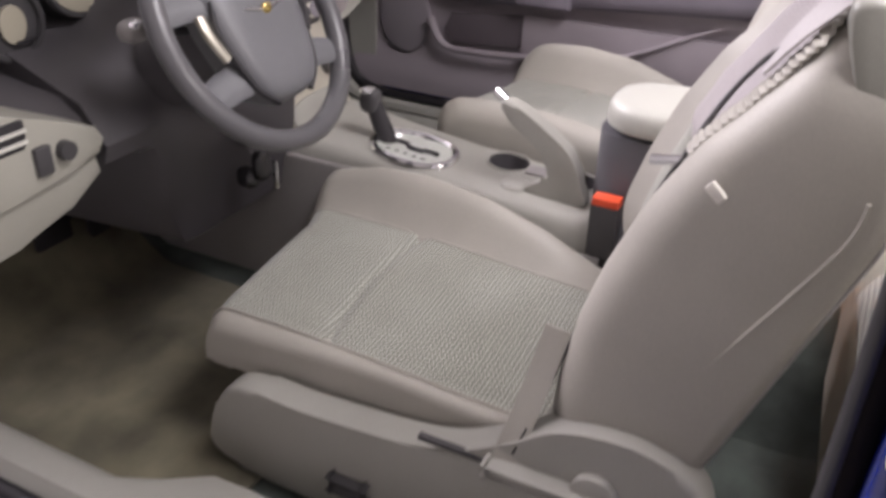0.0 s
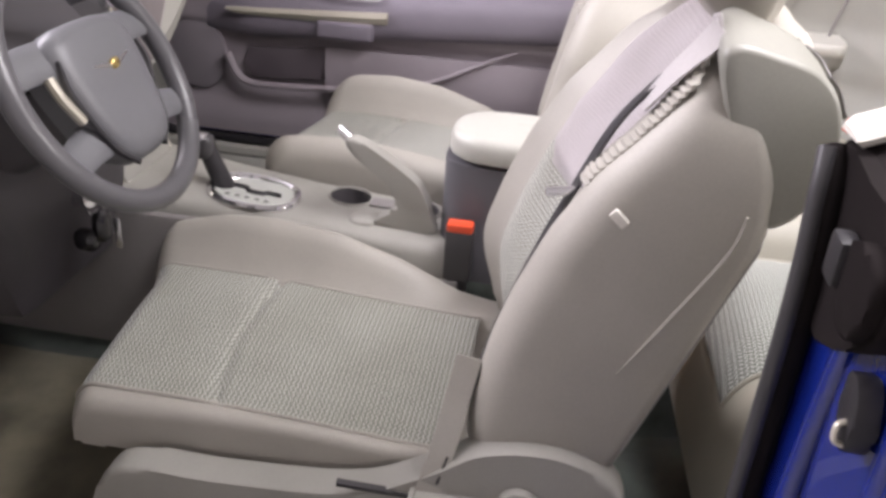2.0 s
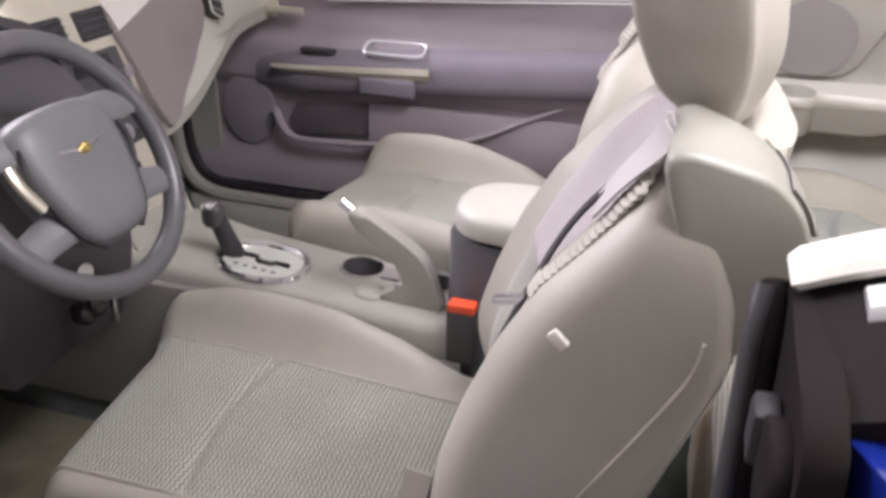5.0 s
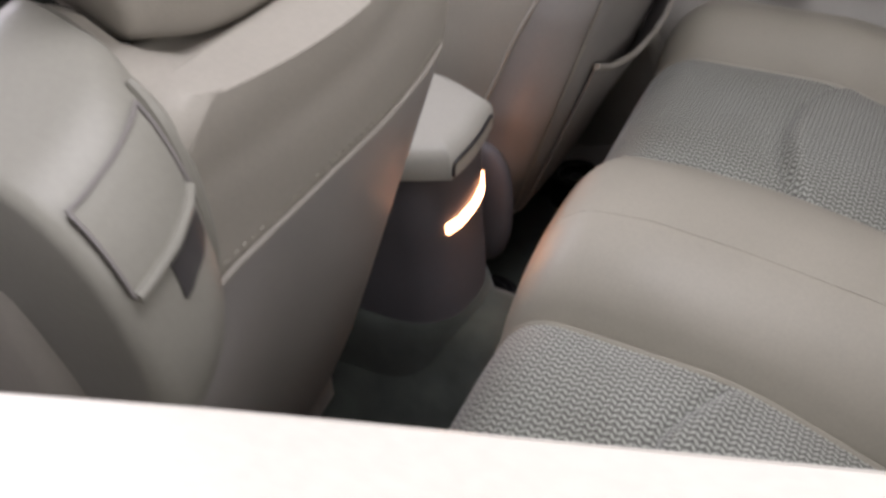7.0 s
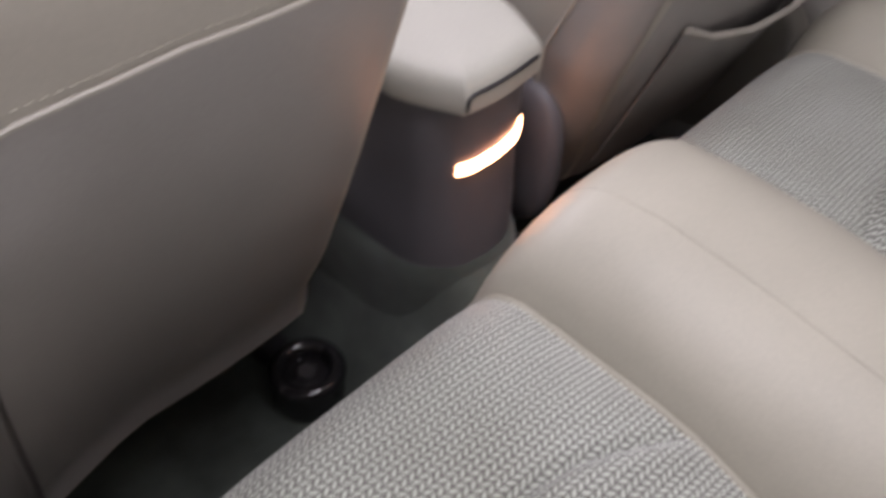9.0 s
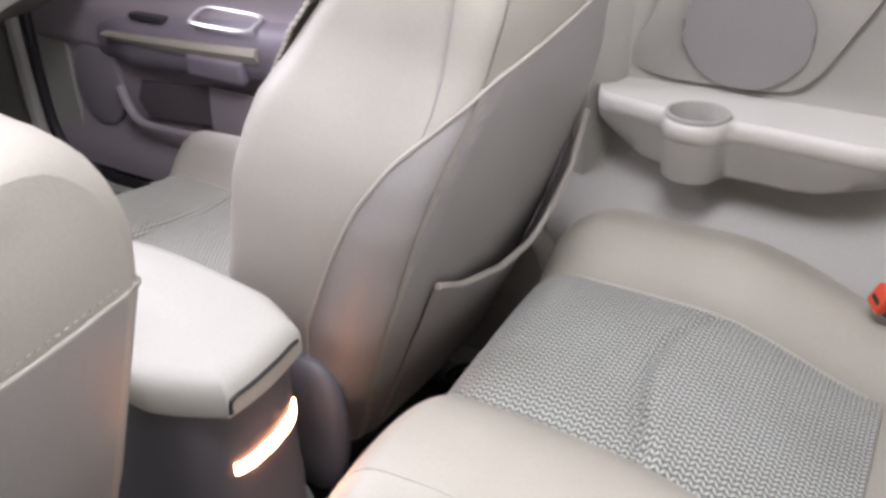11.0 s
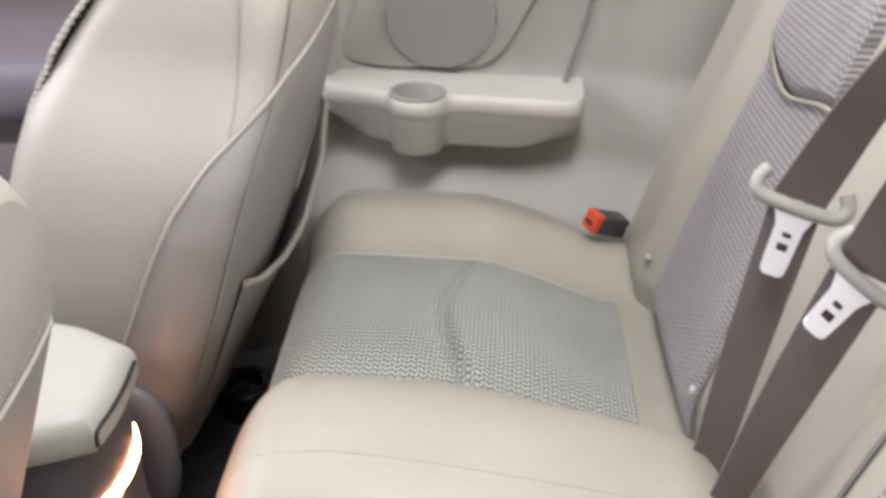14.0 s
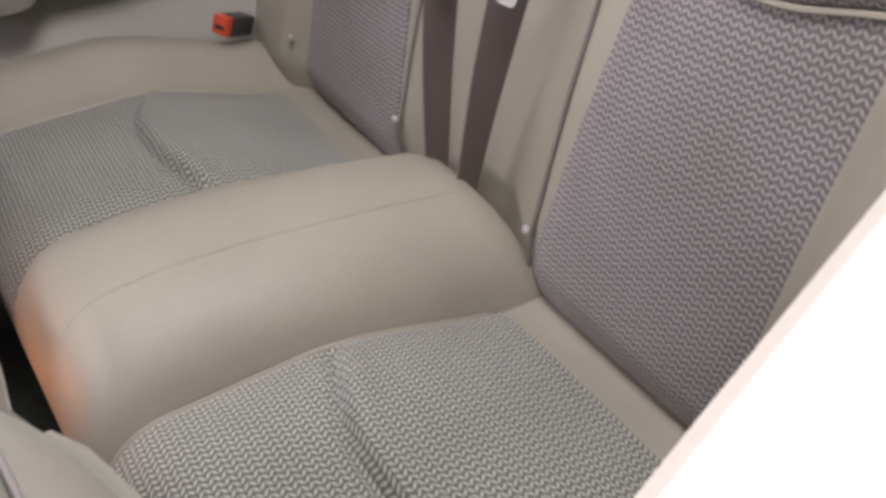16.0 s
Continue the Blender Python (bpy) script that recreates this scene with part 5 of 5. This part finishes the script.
loops = []
for q in frange(0, 0.66, 44):
    loops.append([BP(-0.66, q, -0.10)] + [BP(x, q, back_off(x, q)) for x in frange(-0.66, 0.72, 110)] + [BP(0.72, q, -0.10)])
part("backrest", loft(bmesh.new(), loops), VINYL_REAR, bench)
for s in (-1, 1):
    def bins(u, q, s=s):
        w = lerp(0.155 + 0.10 * q, 0.468, u)
        x = XC + s * w
        return BP(x, q, back_off(XC + s * lerp(0.185, 0.44, u), q) + 0.004 + 0.006 * (1 - abs(2 * u - 1) ** 4))
    def lim(u):
        return 0.444 - 0.024 * math.sin(math.pi * u) ** 2
    part("back_insert", sheet(lambda u, v: bins(u, lerp(0.02, lim(u), v)), frange(0, 1, 26), frange(0, 1, 40), 0.008, Vector((0, -1, 0))), CLOTH_REAR_SHADED, bench, "zigzag cloth back centre, darkened for shade", uv=lambda c: (c.x, c.z * 1.04))
    part("upper_pad", sheet(lambda u, v: bins(u, lerp(lim(u) + 0.008, 0.65, v)) + Vector((0, 0.012 * sstep(0, 0.08, v), 0)), frange(0, 1, 20), frange(0, 1, 16), 0.02, Vector((0, -1, 0))), CLOTH_REAR_SHADED, bench, "zigzag cloth head pad, darkened for shade", uv=lambda c: (c.x, c.z * 1.04))
    part("pad_seam", tube([bins(u, lim(u) + 0.004) + Vector((0, 0.004, 0)) for u in frange(0, 1, 16)], 0.0028, 6), VINYL_REAR, bench)
    for w in (0.152, 0.471):
        part("piping", tube([BP(XC + s * w, q, back_off(XC + s * lerp(0.185, 0.44, (w - 0.155) / 0.3), q) + 0.006) for q in frange(0.02, 0.6, 20)], 0.0024, 6), PLASTIC_GREY, bench)
        part("stud", blob(*BP(XC + s * w, 0.095, back_off(XC + s * w, 0.095) + 0.012), 0.006, 0.005, 0.006, 2.2), WEBBING_PALE, bench, "small pale cover stud")

solid("rear_bulkhead", box(-0.85, 0.90, -1.45, -1.22, 0.0, 1.0, 0.02), PLASTIC, "stone plastic panel behind the rear seat", "bulkhead", kind="structure")


# ---- rear belts with their plates, hanging at the middle of the seat back ----
def rear_belt(up, upper, bar0, bar1, tip, low, low_across):
    """up..: places of the belt's top, the bar that guides it, the plate's tip and the belt's foot."""
    bar0, bar1, tip = Vector(bar0), Vector(bar1), Vector(tip)
    mid = (bar0 + bar1) / 2
    b = thing("rear_seat_belt", low, "brown rear seat belt hanging with its steel tongue plate", "seat belt", "rear seat belts")
    ax = (bar1 - bar0).normalized()
    out = (tip - mid)
    dn = (out - ax * out.dot(ax)).normalized()
    face = ax.cross(dn)
    if face.x > 0:
        face = -face
    pts = smooth([Vector(up), Vector(upper), mid - dn * 0.004 - face * 0.004], 8)
    part("upper_webbing", ribbon(pts, 0.050, 0.0022, (Vector((0.5, -0.85, 0.1)), ax)), WEBBING, b)
    pts = smooth([mid + dn * 0.004 - face * 0.006, lerp(mid, Vector(low), 0.5) - face * 0.012, Vector(low)], 8)
    part("lower_webbing", ribbon(pts, 0.048, 0.0022, (ax, Vector(low_across))), WEBBING, b)
    half = (bar1 - bar0).length / 2
    at = lambda a, d, f=0.0: mid + ax * a + dn * d + face * f
    part("grip_bar", tube(smooth([at(-half, -0.022), at(-half - 0.006, -0.008), at(-half + 0.006, 0.004), at(half - 0.006, 0.004), at(half + 0.006, -0.008), at(half, -0.022)], 5), 0.007, 10), PLASTIC, b, "stone plastic grip bar")
    m = Matrix((ax, face, -dn)).transposed().to_4x4()
    m.translation = mid
    Lp = out.dot(dn)
    outline = [(-0.019, -0.004), (0.019, -0.004), (0.0185, -0.012), (0.0125, -0.024), (0.0118, -Lp + 0.008), (0.0108, -Lp + 0.003), (0.007, -Lp), (-0.007, -Lp), (-0.0108, -Lp + 0.003), (-0.0118, -Lp + 0.008), (-0.0125, -0.024), (-0.0185, -0.012)]
    plate2 = part("tongue_plate", prism(outline, "y", -0.0016, 0.0016, 0.0006, 1), STEEL, b, "bright steel tongue plate")
    plate2.data.transform(m)
    for z0, z1, w in ((-0.034, -0.0295, 0.0042), (-0.047, -0.040, 0.005)):
        part("slot", box(-w, w, -0.0026, 0.0026, z0, z1, 0.0008, m=m), BLACK, plate2)


rear_belt((0.035, -1.06, 0.97), (0.055, -1.02, 0.875), (0.094, -0.957, 0.764), (0.080, -1.028, 0.746), (0.057, -0.979, 0.690), (0.061, -0.950, 0.395), (0.45, -0.85, 0.0))
rear_belt((-0.10, -1.06, 0.98), (-0.06, -1.03, 0.87), (-0.011, -0.994, 0.757), (-0.032, -1.041, 0.725), (-0.041, -0.973, 0.700), (0.0, -0.946, 0.395), (0.45, -0.85, 0.0))

rb = thing("seat_belt_buckle", (0.625, -0.88, 0.42), "black rear belt buckle with red button at the seat side", "belt buckle", "belt buckles")
bmx = Matrix.Translation((0.622, -0.885, 0.462)) @ Euler((radians(18), radians(-8), radians(28))).to_matrix().to_4x4()
part("housing", box(-0.017, 0.017, -0.05, 0.012, -0.022, 0.012, 0.005, m=bmx), PLASTIC_DARK, rb)
button = part("button", box(-0.016, 0.016, 0.004, 0.022, -0.020, 0.013, 0.004, 2, m=bmx), RED, rb, "red release button")
part("slot", box(-0.010, 0.010, 0.015, 0.0228, -0.010, -0.003, 0.001, m=bmx), BLACK, button)


# ---- rear quarter trims ----
quarter = thing("quarter_trim", (0.80, -0.65, 0.45), "beige moulded rear side trim with armrest, cup holder and speaker", "side trim", "quarter trims")


def q_x(y, z):
    x = 0.83 - 0.03 * sstep(0.62, 0.52, z)
    x -= 0.10 * sstep(0.53, 0.38, z)
    x += 0.02 * sstep(-0.40, -0.46, y) * sstep(0.60, 0.66, z)
    x -= 0.06 * sstep(-0.84, -1.05, y)
    return x


part("panel", sheet(lambda u, v: (q_x(u, v), u, v), frange(-1.25, -0.345, 30), frange(0.15, 0.90, 40), 0.04, Vector((1, 0, 0))), PLASTIC, quarter)
part("pillar_trim", loft(bmesh.new(), [[(0.845, -0.36, z), (0.77, -0.352, z), (0.765, -0.375, z), (0.80, -0.41, z), (0.85, -0.42, z)] for z in frange(0.16, 0.89, 10)]), PLASTIC, quarter)
part("speaker_bezel", prism(round2([(-0.425, 0.655), (-0.60, 0.645), (-0.69, 0.66), (-0.745, 0.75), (-0.775, 0.82), (-0.77, 0.875), (-0.50, 0.87), (-0.455, 0.76)], 5), "x", 0.836, 0.842, 0.003), PLASTIC, quarter, "speaker surround")
part("speaker", prism(oval(-0.597, 0.735, 0.098, 0.088, 40), "x", 0.826, 0.838, 0.004), MESHGRILLE, quarter, "round grey speaker grille")
part("panel_joint", tube([(0.812, -0.815, 0.62), (0.815, -0.84, 0.72), (0.82, -0.87, 0.88)], 0.004, 6), PLASTIC_GREY, quarter)
part("belt_cap", box(0.79, 0.90, -1.3, -0.35, 0.885, 0.925, 0.012, 3), WHITE, quarter, "cream belt-line cap")
# armrest: long pod with the round cup at its middle
inner_edge = [(-0.385, 0.79), (-0.40, 0.755), (-0.43, 0.735), (-0.50, 0.722), (-0.519, 0.712), (-0.53, 0.688), (-0.55, 0.672), (-0.57, 0.668), (-0.59, 0.672), (-0.61, 0.688), (-0.622, 0.708), (-0.65, 0.712), (-0.75, 0.706), (-0.82, 0.705), (-0.845, 0.725), (-0.85, 0.79)]
ed = [(y, x) for y, x in round2(inner_edge, 3, False)]
ring = [(x, y) for y, x in ed] + [(0.85, -0.85), (0.85, -0.385)]


def arm_ring(z, k, dzf=0.0):
    low = clamp((0.604 - z) / 0.06)
    return [(0.85 - (0.85 - x) * k if x < 0.85 else x, y, z + low * (0.045 * sstep(-0.50, -0.39, y) + 0.032 * sstep(-0.72, -0.85, y))) for x, y in ring]


pod = part("armrest", loft(bmesh.new(), [arm_ring(0.535, 0.60), arm_ring(0.536, 0.82), arm_ring(0.543, 0.91), arm_ring(0.57, 0.96), arm_ring(0.604, 0.995)], cap=False), PLASTIC, quarter, "moulded armrest pod")
circle = lambda r, z, n=32: [(0.718 + r * math.cos(2 * math.pi * k / n), -0.569 + r * math.sin(2 * math.pi * k / n), z) for k in range(n)]
top_bm = loft(bmesh.new(), [arm_ring(0.602, 0.985), arm_ring(0.606, 1.0), arm_ring(0.612, 1.02), arm_ring(0.624, 1.02), arm_ring(0.631, 0.995), arm_ring(0.634, 0.97)], cap=False)
rim_verts = top_bm.verts[:][-len(ring):]
hole = [top_bm.verts.new(p) for p in circle(0.045, 0.634)]
fill = [top_bm.edges.get((rim_verts[k], rim_verts[(k + 1) % len(ring)])) or top_bm.edges.new((rim_verts[k], rim_verts[(k + 1) % len(ring)])) for k in range(len(ring))]
fill += [top_bm.edges.new((hole[k], hole[(k + 1) % 32])) for k in range(32)]
bmesh.ops.triangle_fill(top_bm, use_beauty=True, edges=fill)
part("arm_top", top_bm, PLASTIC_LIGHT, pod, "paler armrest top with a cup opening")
part("cup_drum", loft(bmesh.new(), [circle(0.030, 0.535), circle(0.043, 0.538), circle(0.047, 0.56), circle(0.049, 0.602)], cap=False), PLASTIC, pod)
part("cup_holder", loft(bmesh.new(), [circle(r, z) for r, z in ((0.048, 0.628), (0.049, 0.636), (0.0475, 0.6385), (0.0435, 0.6385), (0.0415, 0.634), (0.039, 0.565), (0.036, 0.559), (0.02, 0.557), (0.001, 0.557))], cap=False), PLASTIC, pod, "round open cup holder")

left_trim = thing("quarter_trim", (-0.75, -0.75, 0.45), "cream topped rear side trim on the driver side", "side trim", "quarter trims")


def edge_x(y):
    return curve1([(-1.3, -0.478), (-0.78, -0.606), (-0.48, -0.680), (-0.445, -0.690)], y)


def cap_z(y):
    return curve1([(-1.3, 1.0), (-0.78, 0.928), (-0.60, 0.902), (-0.50, 0.885), (-0.445, 0.868)], y)


cap_loops = []
for y in [-1.3, -1.1, -0.95] + frange(-0.85, -0.45, 14) + [-0.443]:
    e, zt = edge_x(y), cap_z(y)
    w = curve1([(-1.3, 0.2), (-0.78, 0.17), (-0.66, 0.10), (-0.60, 0.062), (-0.44, 0.056)], y)
    d = 0.006 if y > -0.444 else 0.0
    cap_loops.append([(e - 0.004, y, zt - 0.018 + d), (e, y, zt - 0.012), (e, y, zt - 0.006 - d), (e - 0.006, y, zt - d), (e - 0.02, y, zt + 0.001 - d), (e - w + 0.02, y, zt + 0.001 - d), (e - w + 0.006, y, zt - d), (e - w, y, zt - 0.008), (e - w + 0.004, y, zt - 0.016 + d)])
part("belt_cap", loft(bmesh.new(), cap_loops), WHITE, left_trim, "cream belt-line cap")
part("panel", sheet(lambda u, v: (edge_x(u) - 0.012 + 0.04 * sstep(0.55, 0.42, v * 0.9), u, lerp(0.10, cap_z(u) - 0.03, (v - 0.10) / 0.732)), frange(-1.25, -0.45, 20), frange(0.10, 0.832, 24), 0.03, Vector((-1, 0, 0))), PLASTIC, left_trim)

part("roof_well", loft(bmesh.new(), [[(edge_x(y) - 0.012, y, cap_z(y) - 0.016), (-0.872, y, cap_z(y) - 0.045), (-0.872, y, cap_z(y) - 0.06), (edge_x(y) - 0.014, y, cap_z(y) - 0.06)] for y in [-1.3, -1.0] + frange(-0.8, -0.452, 8)]), WELL, left_trim, "dark folded-roof well edge")
# ---- blue body behind the driver door ----
jamb = thing("quarter_panel", (-0.85, -0.6, 0.0), "blue painted body side with black seal and door striker", "car body")
jp = [(-0.742, 0.05), (-0.742, 0.70), (-0.745, 0.80), (-0.80, 0.81), (-0.92, 0.83), (-0.945, 0.70), (-0.955, 0.45), (-0.94, 0.10), (-0.90, -0.10), (-0.75, -0.10)]
loops = []
for y, k in ((-0.452, 0.0), (-0.46, 0.006), (-0.50, 0.010), (-0.60, 0.012), (-1.4, 0.012)):
    loops.append([(x, y - 0.04 * sstep(-0.80, -0.93, x) * (1 if y > -1 else 0), z) for x, z in jp])
part("body_side", loft(bmesh.new(), loops), BLUE, jamb)
part("jamb_ridge", tube(smooth([(-0.80, -0.457, 0.30), (-0.81, -0.459, 0.55), (-0.83, -0.462, 0.74)], 6), 0.012, 10), BLUE, jamb)
part("jamb_ridge", tube(smooth([(-0.90, -0.487, 0.30), (-0.91, -0.49, 0.6), (-0.905, -0.49, 0.79)], 6), 0.014, 10), BLUE, jamb)
part("belt_seal", tube(smooth([(-0.70, -0.442, 0.835), (-0.728, -0.438, 0.80), (-0.744, -0.438, 0.70), (-0.744, -0.438, 0.50), (-0.739, -0.435, 0.30), (-0.733, -0.42, 0.12)], 6), 0.016, 12), WELL, jamb, "black rubber door seal")
part("seal_bead", tube(smooth([(-0.715, -0.428, 0.842), (-0.736, -0.425, 0.80), (-0.753, -0.425, 0.70), (-0.753, -0.425, 0.50), (-0.749, -0.423, 0.30), (-0.746, -0.412, 0.12)], 6), 0.009, 10), PLASTIC_DARK, jamb)
part("upper_jamb", prism(round2([(-0.69, 0.838), (-0.735, 0.685), (-0.80, 0.68), (-0.90, 0.745), (-0.905, 0.83), (-0.80, 0.842)], 4), "y", -0.475, -0.446, 0.006, 2), WELL, jamb, "dark brown jamb lining under the cap")
part("latch_housing", prism(round2([(-0.83, 0.80), (-0.825, 0.775), (-0.84, 0.74), (-0.87, 0.728), (-0.90, 0.755), (-0.905, 0.80), (-0.87, 0.815)], 4), "y", -0.452, -0.432, 0.008, 3), WELL, jamb, "black plastic roof latch housing")
part("latch_stop", box(-0.835, -0.80, -0.445, -0.425, 0.755, 0.80, 0.006), BLACK, jamb)
part("chrome_cap", loft(bmesh.new(), [[(edge_x(y) - 0.062, y, cap_z(y) - 0.022), (edge_x(y) - 0.066, y, cap_z(y) - 0.017), (edge_x(y) - 0.092, y, cap_z(y) - 0.020), (edge_x(y) - 0.098, y, cap_z(y) - 0.028), (edge_x(y) - 0.098, y, cap_z(y) - 0.06), (edge_x(y) - 0.062, y, cap_z(y) - 0.06)] for y in frange(-0.494, -1.2, 10)]), STEEL, jamb, "bright belt strip end")
striker = part("striker", prism(round2([(-0.860, 0.690), (-0.875, 0.640), (-0.90, 0.635), (-0.905, 0.675), (-0.885, 0.70)], 4), "y", -0.475, -0.452, 0.005, 2), BLACK, jamb, "black and steel door striker")
part("striker_loop", tube(smooth([(-0.892, -0.455, 0.662), (-0.893, -0.446, 0.658), (-0.898, -0.445, 0.645), (-0.898, -0.455, 0.641)], 5), 0.003, 8), SATIN, striker)
